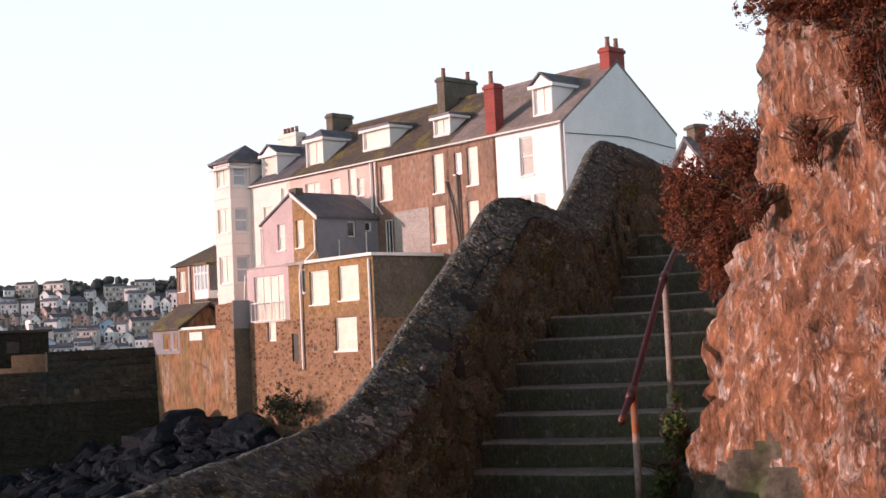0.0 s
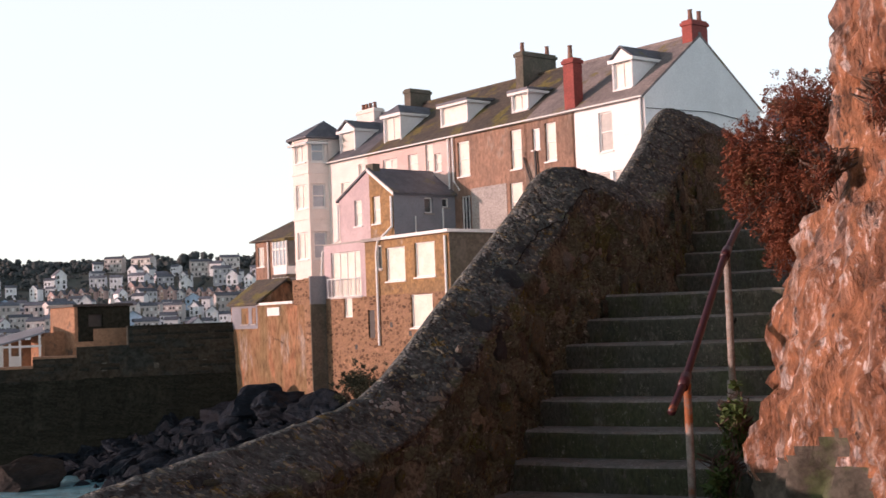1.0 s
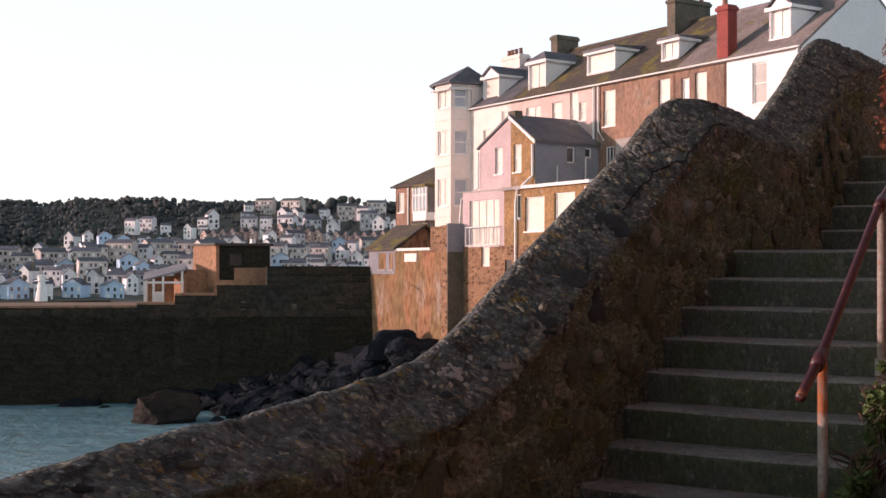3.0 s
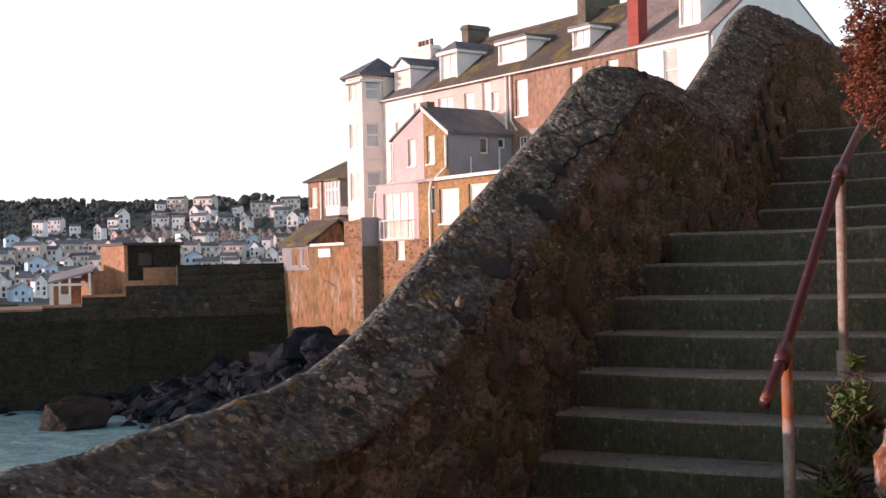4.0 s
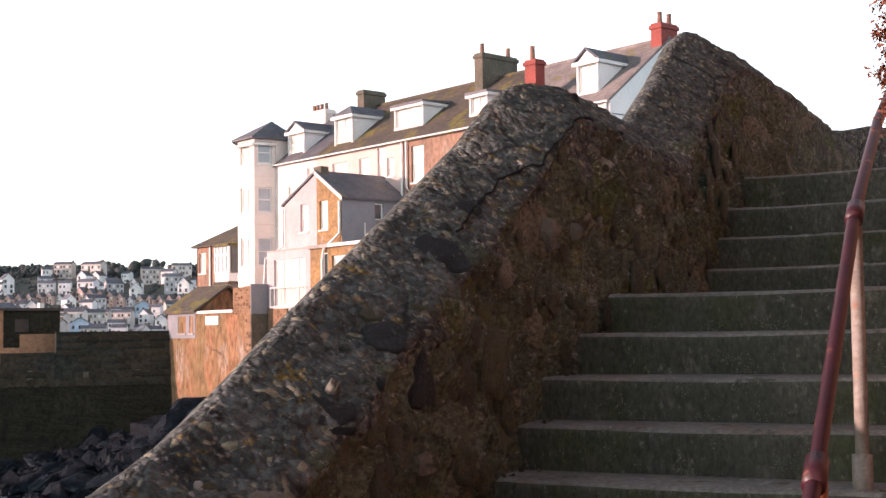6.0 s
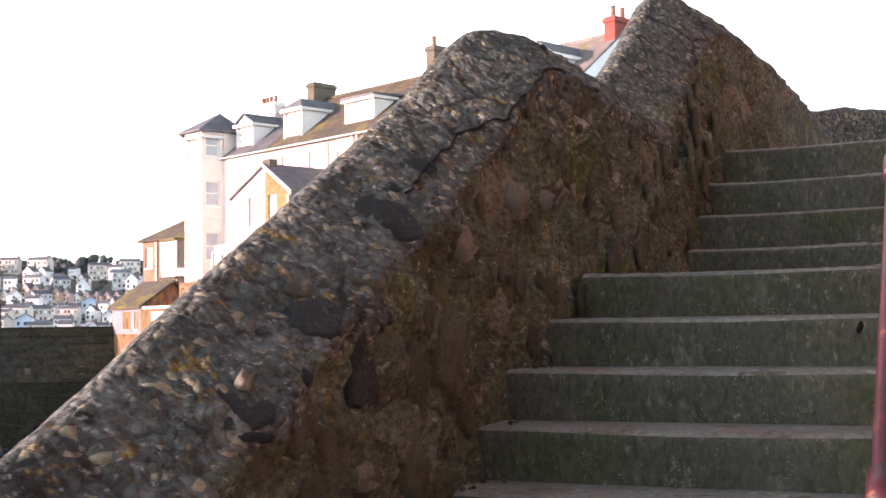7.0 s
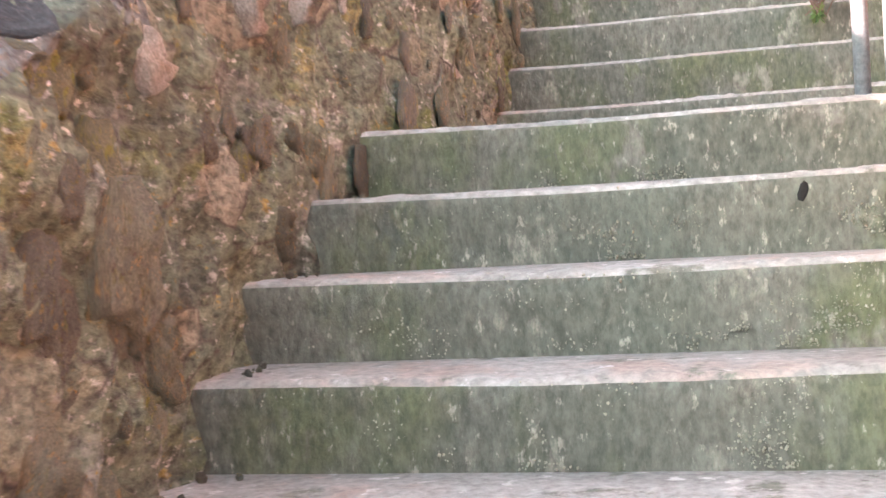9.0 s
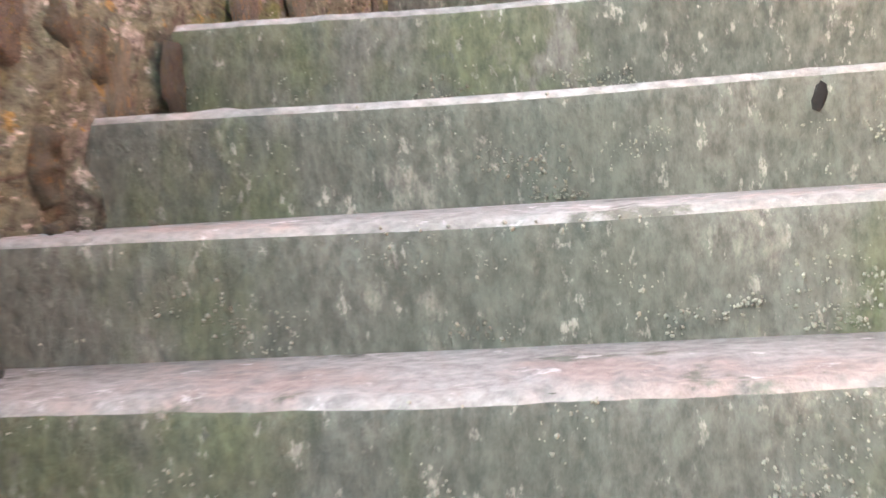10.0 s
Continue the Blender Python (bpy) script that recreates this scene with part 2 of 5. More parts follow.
M_ROCK = mat("wet_shore_rock", (0.008, 0.012, 0.018), (0.015, 0.020, 0.028), 0.9, 0.7, 0.9, 7.0, (0.028, 0.025, 0.022), 0.7, 0.60, patches=(((0.055, 0.068, 0.08), 1.4, 0.59),), fine_mix=0.6, bump_dist=0.12, vary=0.2)
M_SLATE = mat("slate_roof", (0.14, 0.14, 0.16), (0.10, 0.10, 0.115), 1.2, 0.7, 0.4, 9.0, (0.17, 0.15, 0.07), 0.8, 0.6, vary=0.1)
M_MOSSROOF = mat("mossy_slate_roof", (0.10, 0.078, 0.058), (0.07, 0.06, 0.052), 0.6, 0.85, 0.6, 5.0, (0.15, 0.125, 0.035), 0.5, 0.52, fine_mix=0.5)
M_SCANTLE = mat("grouted_slate_roof", (0.25, 0.215, 0.205), (0.185, 0.16, 0.155), 0.8, 0.85, 0.4, 6.0, (0.19, 0.155, 0.06), 0.6, 0.58)
M_WHITE = mat("white_render", (0.86, 0.85, 0.85), (0.81, 0.80, 0.80), 0.7, 0.85, 0.15, 12.0, fine_mix=0.10)
M_CREAM = mat("cream_render", (0.83, 0.75, 0.70), (0.77, 0.69, 0.64), 0.7, 0.85, 0.15, 12.0, fine_mix=0.12)
M_SALMON = mat("pale_salmon_render", (0.64, 0.50, 0.46), (0.56, 0.43, 0.40), 0.6, 0.85, 0.2, 10.0, fine_mix=0.15)
M_PINK = mat("pink_render", (0.57, 0.45, 0.46), (0.49, 0.385, 0.395), 0.6, 0.85, 0.2, 10.0, fine_mix=0.15)
M_BROWN = mat("brown_cement_render", (0.31, 0.185, 0.13), (0.21, 0.135, 0.10), 0.5, 0.9, 0.3, 5.0, (0.30, 0.25, 0.21), 0.4, 0.56, stretch=(1, 1, 0.5), fine_mix=0.45, patches=(((0.15, 0.10, 0.075), 0.8, 0.60),))
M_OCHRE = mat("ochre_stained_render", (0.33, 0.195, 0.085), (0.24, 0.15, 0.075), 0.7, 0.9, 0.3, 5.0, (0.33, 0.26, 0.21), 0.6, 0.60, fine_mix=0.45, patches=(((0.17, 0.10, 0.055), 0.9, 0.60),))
M_GREYREND = mat("grey_slate_hanging", (0.27, 0.275, 0.31), (0.22, 0.225, 0.25), 0.5, 0.85, 0.2, 10.0, fine_mix=0.15)
M_GREYPATCH = mat("bare_grey_render", (0.38, 0.35, 0.33), (0.30, 0.28, 0.26), 0.6, 0.9, 0.2, 9.0)
M_RUBBLE = rubble_mat("rubble_stone_wall", (0.30, 0.18, 0.115), (0.21, 0.13, 0.09), (0.30, 0.185, 0.115), 3.4, 0.05)
M_DARKREND = mat("dark_side_render", (0.15, 0.125, 0.10), (0.11, 0.095, 0.07), 0.8, 0.9, 0.3, 5.0, (0.13, 0.12, 0.06), 0.7, 0.57, fine_mix=0.4)
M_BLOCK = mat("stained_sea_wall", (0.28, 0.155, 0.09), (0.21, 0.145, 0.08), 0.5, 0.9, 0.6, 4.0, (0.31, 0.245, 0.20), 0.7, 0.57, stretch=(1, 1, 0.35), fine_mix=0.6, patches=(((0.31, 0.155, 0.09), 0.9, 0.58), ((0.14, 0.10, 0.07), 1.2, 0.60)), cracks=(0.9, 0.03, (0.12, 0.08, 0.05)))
M_PIER = mat("harbour_wall_stone", (0.056, 0.046, 0.034), (0.036, 0.032, 0.025), 0.35, 0.95, 0.5, 3.0, (0.032, 0.034, 0.03), 0.25, 0.5, fine_mix=0.6, vary=0.2, bump_dist=0.08)
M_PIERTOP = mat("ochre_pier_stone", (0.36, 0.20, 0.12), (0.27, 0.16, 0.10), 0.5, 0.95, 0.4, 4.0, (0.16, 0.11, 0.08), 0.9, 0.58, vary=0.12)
M_REDBRICK = mat("red_painted_stack", (0.28, 0.06, 0.048), (0.23, 0.05, 0.042), 1.2, 0.8, 0.3, 10.0)
M_STACK = mat("weathered_stack_and_shade", (0.14, 0.115, 0.092), (0.10, 0.092, 0.07), 1.2, 0.9, 0.4, 8.0)
M_POT = mat("chimney_pot_clay", (0.25, 0.13, 0.09), (0.18, 0.10, 0.08), 3.0, 0.85, 0.2, 12.0)
M_FRAME = mat("white_window_paint", (0.80, 0.79, 0.77), (0.75, 0.74, 0.72), 2.0, 0.5, 0.0, 20.0, fine_mix=0.05)
M_PIPE = mat("black_drainpipe", (0.035, 0.03, 0.03), (0.05, 0.045, 0.04), 4.0, 0.5, 0.0, 20.0)
# pale base colour paints the low sun and sky mirrored in the panes
M_BRIGHTPANE = mat("pane_painted_reflection", (0.82, 0.76, 0.68), (0.74, 0.68, 0.60), 1.5, 0.25, 0.0, 8.0, fine_mix=0.08, coat=0.8)
M_GREYPANE = mat("grey_pane", (0.50, 0.46, 0.44), (0.42, 0.39, 0.37), 1.5, 0.2, 0.0, 8.0, fine_mix=0.1, coat=0.8)
M_GLASS = mat("dark_window_glass", (0.05, 0.055, 0.065), (0.03, 0.035, 0.04), 1.0, 0.06, 0.0, 8.0, fine_mix=0.1, coat=1.0)
# the sky's reflection is painted in as a blue-grey base colour
M_SKYPANE = mat("pane_painted_sky", (0.40, 0.46, 0.52), (0.30, 0.36, 0.42), 1.2, 0.12, 0.0, 8.0, fine_mix=0.1, coat=1.0)
M_TURF = mat("hill_grass", (0.05, 0.058, 0.045), (0.07, 0.07, 0.055), 0.02, 0.95, 0.2, 0.3)
# base colour lifted and blued to paint in the distance haze
M_WOOD = mat("hazed_wood_foliage", (0.07, 0.088, 0.092), (0.09, 0.10, 0.10), 0.15, 0.95, 0.0, 1.0, vary=0.25)
M_SIGN = mat("white_sign_board", (0.78, 0.76, 0.74), (0.74, 0.72, 0.70), 3.0, 0.5, 0.0, 20.0, fine_mix=0.05)

M_SEA = mat("sea_water", (0.15, 0.41, 0.50), (0.25, 0.52, 0.60), 0.5, 0.3, 1.0, 1.3, (0.38, 0.49, 0.54), 1.1, 0.575, fine_mix=0.55, bump_dist=0.9, stretch=(1, 1.6, 1))
for dull in (M_ROCK, M_PIER, M_PIERDARK, M_ROCKBROWN, M_RUBBLE, M_BLOCK):
    dull.node_tree.nodes["Principled BSDF"].inputs["Specular IOR Level"].default_value = 0.12

# ---- mesh helpers ----


class MB:
    """Collects vertices and faces for one mesh."""

    def __init__(self):
        self.v, self.f = [], []

    def add(self, verts, faces):
        o = len(self.v)
        self.v += [tuple(p) for p in verts]
        self.f += [tuple(i + o for i in fc) for fc in faces]
        return self

    def box(self, a, b):
        x0, y0, z0 = a
        x1, y1, z1 = b
        return self.add([(x0, y0, z0), (x1, y0, z0), (x1, y1, z0), (x0, y1, z0), (x0, y0, z1), (x1, y0, z1), (x1, y1, z1), (x0, y1, z1)],
                        [(0, 3, 2, 1), (4, 5, 6, 7), (0, 1, 5, 4), (1, 2, 6, 5), (2, 3, 7, 6), (3, 0, 4, 7)])

    def prism(self, poly, d):
        """A polygon (list of points) pushed along d."""
        n = len(poly)
        d = Vector(d)
        top = [Vector(p) + d for p in poly]
        return self.add([*poly, *top], [tuple(range(n))[::-1], tuple(range(n, 2 * n)), *[(i, (i + 1) % n, n + (i + 1) % n, n + i) for i in range(n)]])

    def tube(self, pts, r, n=8, cap=True):
        pts = [Vector(p) for p in pts]
        o = len(self.v)
        for i, p in enumerate(pts):
            d = (pts[min(i + 1, len(pts) - 1)] - pts[max(i - 1, 0)]).normalized()
            a = d.cross(Vector((0, 0, 1)) if abs(d.z) < 0.9 else Vector((1, 0, 0))).normalized()
            b = d.cross(a)
            rr = r[i] if isinstance(r, (list, tuple)) else r
            self.v += [tuple(p + a * rr * math.cos(k * 2 * math.pi / n) + b * rr * math.sin(k * 2 * math.pi / n)) for k in range(n)]
        for i in range(len(pts) - 1):
            for k in range(n):
                self.f.append((o + i * n + k, o + i * n + (k + 1) % n, o + (i + 1) * n + (k + 1) % n, o + (i + 1) * n + k))
        if cap:
            self.f += [tuple(o + k for k in range(n))[::-1], tuple(o + (len(pts) - 1) * n + k for k in range(n))]
        return self

    def mesh(self, name, materials, smooth=False):
        me = bpy.data.meshes.new(name)
        me.from_pydata(self.v, [], self.f)
        bm = bmesh.new()
        bm.from_mesh(me)
        if len(bm.verts) < 3000:
            bmesh.ops.remove_doubles(bm, verts=bm.verts, dist=0.0005)
        bmesh.ops.recalc_face_normals(bm, faces=bm.faces)
        bm.to_mesh(me)
        bm.free()
        for m in (materials if isinstance(materials, (list, tuple)) else [materials]):
            me.materials.append(m)
        if smooth:
            me.polygons.foreach_set("use_smooth", [True] * len(me.polygons))
        return me


def part(name, mb, material, parent, label="", smooth=False):
    ob = new(name, mb.mesh(name, material, smooth) if isinstance(mb, MB) else mb)
    ob.parent = parent
    return tagged(ob, label)


def empty(name, m, label, category, group="", kind=""):
    ob = new(name)
    ob.matrix_world = m
    return tagged(ob, label, category, group, kind)


def fbm(p, octaves=4):
    return noise.fractal(Vector(p), 0.9, 2.1, octaves)


def lerp_keys(keys, y):
    for a, b in zip(keys, keys[1:]):
        if y <= b[0]:
            f = (y - a[0]) / (b[0] - a[0])
            f = max(0.0, f)
            return [p + (q - p) * f for p, q in zip(a[1:], b[1:])]
    return list(keys[-1][1:])


def lump(seed, rough=0.3, sub=2):
    """A boulder-like mesh, about 1 m across."""
    bm = bmesh.new()
    bmesh.ops.create_icosphere(bm, subdivisions=sub, radius=0.5)
    for v in bm.verts:
        p = v.co * 1.7 + Vector((seed * 7.3, seed * 3.1, seed))
        if rough > 0.5:
            for k in range(7):
                pn = Vector((math.sin(seed * 2.1 + k * 1.9), math.cos(seed * 1.3 + k * 2.7), math.sin(seed + k * 4.1) * 0.8)).normalized()
                over = v.co.dot(pn) - (0.30 + 0.05 * math.sin(k * 5 + seed))
                if over > 0:
                    v.co -= pn * over
            v.co *= 1 + 0.16 * fbm(v.co * 5 + Vector((seed, 0, 0)), 4)
            continue
        v.co *= 1 + rough * fbm(p, 3) + 0.25 * rough * (noise.cell(p * 1.5) - 0.5)
    mb = MB()
    mb.v = [tuple(v.co) for v in bm.verts]
    mb.f = [tuple(w.index for w in f.verts) for f in bm.faces]
    bm.free()
    return mb

# ---- ground, sea, path ----
sea = new("water", MB().add([(-2500, -2500, -6.6), (2500, -2500, -6.6), (2500, 2500, -6.6), (-2500, 2500, -6.6)], [(0, 1, 2, 3)]).mesh("water", M_SEA))
tagged(sea, "blue-green rippled harbour sea water", "water", kind="structure")
g = MB().box((-0.25, -40, -0.3), (14, -1.2, 0.0))
tagged(new("pavement", g.mesh("pavement", M_GROUND)), "worn concrete footpath below the steps", "path", kind="structure")

# unseen wall, added to cut the low sky light reaching the risers
rear = MB()
for i in range(37):
    x = -0.9 + 9.0 * i / 36
    top = 6.4 + 0.08 * fbm((x * 1.3, 2.0, 5.0))
    rear.v += [(x, -16 + 0.06 * fbm((x * 2, z * 2, 1.0)), z) for z in np.linspace(-0.1, top, 18)] + [(x, -16.5, top + 0.02), (x, -16.5, -0.1)]
for i in range(36):
    rear.f += [(i * 20 + j, i * 20 + 20 + j, i * 20 + 21 + j, i * 20 + j + 1) for j in range(19)]
tagged(new("wall_rear", rear.mesh("wall_rear", M_OUTER, True)), "unseen rough stone wall added to block low sky light", "wall", kind="structure")

# ---- parapet wall beside the steps: y, inner x, crest height, coping drop ----
CREST = [(-40, -0.02, 0.76, 0.10), (-7, -0.02, 0.79, 0.10), (-4.9, -0.02, 0.83, 0.12), (-3.9, -0.01, 0.90, 0.15), (-3.2, 0.0, 0.95, 0.2), (-2.6, 0.0, 1.01, 0.21), (-2.25, 0.0, 1.07, 0.21),
         (-1.95, 0.0, 1.17, 0.21), (-1.65, 0.0, 1.31, 0.21), (-1.2, 0.0, 1.54, 0.21), (-0.4, 0.0, 1.925, 0.21), (0.3, 0.03, 2.295, 0.21), (0.62, 0.07, 2.53, 0.21), (0.76, 0.085, 2.60, 0.21), (0.9, 0.11, 2.645, 0.21),
         (1.05, 0.15, 2.66, 0.21), (1.2, 0.2, 2.65, 0.28), (1.6, 0.28, 2.62, 0.26), (2.0, 0.31, 2.61, 0.26), (2.2, 0.32, 2.65, 0.28), (3.0, 0.34, 3.08, 0.3), (3.35, 0.36, 3.33, 0.3), (3.55, 0.38, 3.43, 0.3),
         (3.75, 0.42, 3.485, 0.28), (4.0, 0.46, 3.485, 0.26), (4.5, 0.54, 3.46, 0.24), (5.5, 0.67, 3.41, 0.2), (8.2, 0.87, 3.41, 0.2), (11.0, 1.1, 3.45, 0.2)]
TOE = [(-40, 0.03), (0.0, 0.035), (0.3, 0.03), (0.6, 0.08), (0.9, 0.10), (2.4, 0.075), (3.0, 0.13), (3.5, 0.16), (4.3, 0.10), (11, 0.03)]      # y, how far the foot stands out


def inner_x(y, z):
    """The parapet's inner face: it stands out towards its foot."""
    xin, zc, drop = lerp_keys(CREST, y)
    f = max(0.0, min(1.0, (z + 0.3) / (zc - drop + 0.3)))
    return xin + lerp_keys(TOE, y)[0] * (1 - f ** 4)


def inner_relief(x, y, z):
    p = Vector((x, y, z))
    q = Vector((0, y * 0.62, z * 1.1)) * 5.4 + Vector((0, fbm(p * 3), fbm(p * 3 + Vector((5, 5, 5))))) * 0.5
    dist = noise.voronoi(q)[0]
    st = min(1.0, (dist[1] - dist[0]) * 2.2) * max(0.0, min(1.0, 0.55 + 1.4 * fbm(p * 0.9)))
    return 0.030 * fbm(p * 3.0) + 0.020 * fbm(p * 11.0) + 0.045 * (st - 0.5) + 0.012 * fbm(p * 26)


def coping_relief(x, y, z):
    p = Vector((x, y, z))
    dist = noise.voronoi(p * 9.0)[0]
    return 0.022 * fbm(p * 4.0) + 0.012 * fbm(p * 13.0, 5) + 0.009 * min(1.0, (dist[1] - dist[0]) * 2) + 0.008 * fbm(p * 30)


def parapet():
    ys = list(np.arange(-40, -6, 0.4)) + list(np.arange(-6, -3, 0.07)) + list(np.arange(-3, 4.6, 0.026)) + list(np.arange(4.6, 11.0, 0.12))
    rows, kinds = [], []
    for y in ys:
        xin, zc, drop = lerp_keys(CREST, y)
        zb = -0.3
        prof = []
        ztop = zc - drop
        n_in = 56
        for i in range(n_in):
            z = zb + (ztop - zb) * i / n_in
            prof.append((inner_x(y, z), z, 0))
        for i in range(14):
            f = i / 13
            prof.append((xin - 0.30 * f, ztop + drop * (f ** 0.85), 1))
        prof += [(xin - 0.34, zc + 0.005, 1), (xin - 0.385, zc - 0.02, 1), (xin - 0.42, zc - 0.07, 1), (xin - 0.45, zc - 0.2, 2), (xin - 0.5, zc - 0.8, 2), (xin - 0.9, -7.5, 2)]
        rows.append([(x, y, z) for x, z, k in prof])
        kinds = [k for x, z, k in prof]
    mb = MB()
    w = len(rows[0])
    for r in rows:
        for (x, y, z), k in zip(r, kinds):
            p = Vector((x, y, z))
            if k == 0:
                d = inner_relief(x, y, z)
                mb.v.append((x + d, y, z))
            elif k == 1:
                d = coping_relief(x, y, z)
                mb.v.append((x + 0.7 * d, y, z + 0.7 * d))
            else:
                d = 0.05 * fbm(p * 2.0)
                mb.v.append((x + d, y, z))
    for i in range(len(rows) - 1):
        for j in range(w - 1):
            mb.f.append((i * w + j, i * w + j + 1, (i + 1) * w + j + 1, (i + 1) * w + j))
    me = mb.mesh("parapet_wall", [M_INNER, M_COPING, M_OUTER], True)
    for p in me.polygons:
        j = p.index % (w - 1)
        kk = kinds[j]
        if 0 < j < w - 2 and kk == 0 and j > 49:
            y, z = p.center.y, p.center.z
            kk = 1 if fbm((3 * y, 5 * z, 1.0), 3) > 0.25 - 0.1 * (j - 49) else 0
        if kk == 1 and j < 61:
            y, z = p.center.y, p.center.z
            kk = 0 if fbm((3 * y, 5 * z, 1.0), 3) < -0.12 - 0.12 * (j - 56) else 1
        p.material_index = kk
    return new("wall_parapet", me)


wall = tagged(parapet(), "rough stone parapet with a grey lichened sloping coping", "wall", kind="structure")

# low wall across the head of the path
lw = MB()
for i in range(41):
    x = 0.55 + 1.6 * i / 40
    y, top = 7.95 + 1.4 * (x - 0.55), 3.36 + min(0.15, 0.3 * (x - 0.55)) + 0.025 * fbm((x * 4, 9.0, 0.0))
    lw.v += [(x, y + 0.03 * fbm((x * 5, z, 2.0)), z) for z in np.linspace(2.0, top - 0.04, 12)] + [(x, y + 0.06, top), (x, y + 0.3, top + 0.01), (x, y + 0.4, top - 0.06), (x, y + 0.42, 2.0)]
for i in range(40):
    lw.f += [(i * 16 + j, i * 16 + 16 + j, i * 16 + 17 + j, i * 16 + j + 1) for j in range(15)]
tagged(new("wall_upper", lw.mesh("wall_upper", M_COPING, True)), "low rough stone wall at the head of the path", "wall", kind="structure")

# stones set in the parapet: y, height below the crest, sizes


def slab(seed, corners=0):
    """A flat, broken, uneven stone face looking along +x, about 1 m across; corners: how many points its outline has."""
    r, mb = random.Random(seed), MB()
    n = 22
    ang = [2 * math.pi * (k + r.uniform(-0.2, 0.2)) / n for k in range(n)]
    rad = []
    for a in ang:
        c = corners or 5
        base = math.cos(math.pi / c) / math.cos((a + seed) % (2 * math.pi / c) - math.pi / c)
        rad.append((0.52 if corners else 0.5) * base * (1 + 0.22 * fbm((math.cos(a) * 1.6, math.sin(a) * 1.6, seed * 3.7), 4)) * r.uniform(0.95, 1.05))
    for depth, f in ((-0.9, 1.06), (0.0, 1.03), (0.35, 0.94), (0.5, 0.74), (0.5, 0.5), (0.5, 0.22)):
        for a, q in zip(ang, rad):
            y, z = f * q * math.cos(a), f * q * math.sin(a)
            mb.v.append((depth + 0.5 * fbm((y * 4, z * 4, seed), 4) + r.uniform(-0.05, 0.05), y, z))
    for i in range(5):
        mb.f += [(i * n + k, i * n + (k + 1) % n, (i + 1) * n + (k + 1) % n, (i + 1) * n + k) for k in range(n)]
    mb.f.append(tuple(5 * n + k for k in range(n)))
    return mb


STONE_MESH = [slab(20 + k).mesh("stone", M_STONE, True) for k in range(6)]
DARK_MESH = [slab(30 + k).mesh("stone", M_DARKSTONE, True) for k in range(4)]
LICHEN_MESH = lump(50, 0.4, 2).mesh("lichen", M_LICHEN, True)
PALE_MESH = [slab(40 + k).mesh("stone", M_PALESTONE, True) for k in range(3)]


def set_stone(me, y, z, sy, sz, proud=0.012, name="stone"):
    """Beds a stone in the wall's face at y, z."""
    xin, zc, drop = lerp_keys(CREST, y)
    if z > zc - drop:
        f = ((z - zc + drop) / drop) ** (1 / 0.85)
        x = xin - 0.30 * f
        rise = (lerp_keys(CREST, y + 0.1)[1] - lerp_keys(CREST, y - 0.1)[1]) / 0.2
        out = Vector((drop / 0.30, -rise, 1.0))
        d = coping_relief(x, y, z) * 0.7
        place = (x + d, y, z + d)
    else:
        ztop = zc - drop
        x, out = inner_x(y, z), Vector((1.0, 0.0, 0.0))
        place = (x + inner_relief(x, y, z), y, z)
    ob = new(name, me)
    ob.matrix_world = Matrix.LocRotScale(place, out.to_track_quat('X', 'Z').to_matrix() @ Euler((0.4 * math.sin(37 * y + 11 * z), 0, 0)).to_matrix(), (proud, sy, sz))
    ob.parent = wall
    return ob


for k, (y, z, sy, sz) in enumerate(((-0.50, 1.75, 0.26, 0.20), (-1.50, 1.24, 0.22, 0.14), (-1.08, 1.45, 0.20, 0.13), (-0.15, 1.95, 0.12, 0.09), (0.85, 2.0, 0.08, 0.14))):
    set_stone(DARK_MESH[k % 4], y, z, sy, sz * 1.25, 0.012)
for k, (y, z, sy, sz) in enumerate(((-0.13, 1.68, 0.11, 0.15), (0.37, 1.87, 0.11, 0.16), (0.62, 1.9, 0.03, 0.08), (-1.0, 1.02, 0.09, 0.10), (-1.46, 1.276, 0.045, 0.035))):
    set_stone(PALE_MESH[k % 3], y, z, sy, sz, 0.06)
tri = set_stone(slab(33, 3).mesh("stone", M_DARKSTONE), -0.94, 1.285, 0.27, 0.17, 0.014)
tri.matrix_world = Matrix.LocRotScale(tri.matrix_world.translation + Vector((0.01, 0, 0)), Euler((radians(90 + math.degrees(33) % 120), 0, 0)), (0.025, 0.26, 0.29))
rs = random.Random(17)
for k, (y, z, sy, sz) in enumerate(((-0.27, 1.33, 0.30, 0.36), (-0.62, 0.98, 0.2, 0.17), (-0.86, 0.80, 0.2, 0.15), (-0.14, 1.14, 0.13, 0.2), (-0.42, 0.92, 0.12, 0.16), (-1.15, 0.66, 0.22, 0.17), (-1.42, 0.62, 0.2, 0.16), (0.62, 1.55, 0.1, 0.13), (0.45, 1.36, 0.1, 0.13))):
    set_stone(STONE_MESH[k % 6], y, z, sy, sz, 0.05)
for k in range(30):
    y = rs.uniform(-5.5, 3.4)
    xin, zc, drop = lerp_keys(CREST, y)
    z = zc - drop * rs.uniform(0.25, 0.95)
    set_stone((DARK_MESH + PALE_MESH)[k % 7] if k % 3 else STONE_MESH[k % 6], y, z, rs.uniform(0.03, 0.12), rs.uniform(0.02, 0.07), 0.01)
for k in range(34):
    a, r = rs.uniform(0, 6.3), abs(rs.gauss(0, 0.5))
    y = -2.23 + 0.19 * r * math.cos(a)
    z = lerp_keys(CREST, y)[1] - 0.085 + 0.07 * r * math.sin(a)
    set_stone(LICHEN_MESH, y, z, rs.uniform(0.012, 0.05), rs.uniform(0.01, 0.035), 0.02, "lichen")
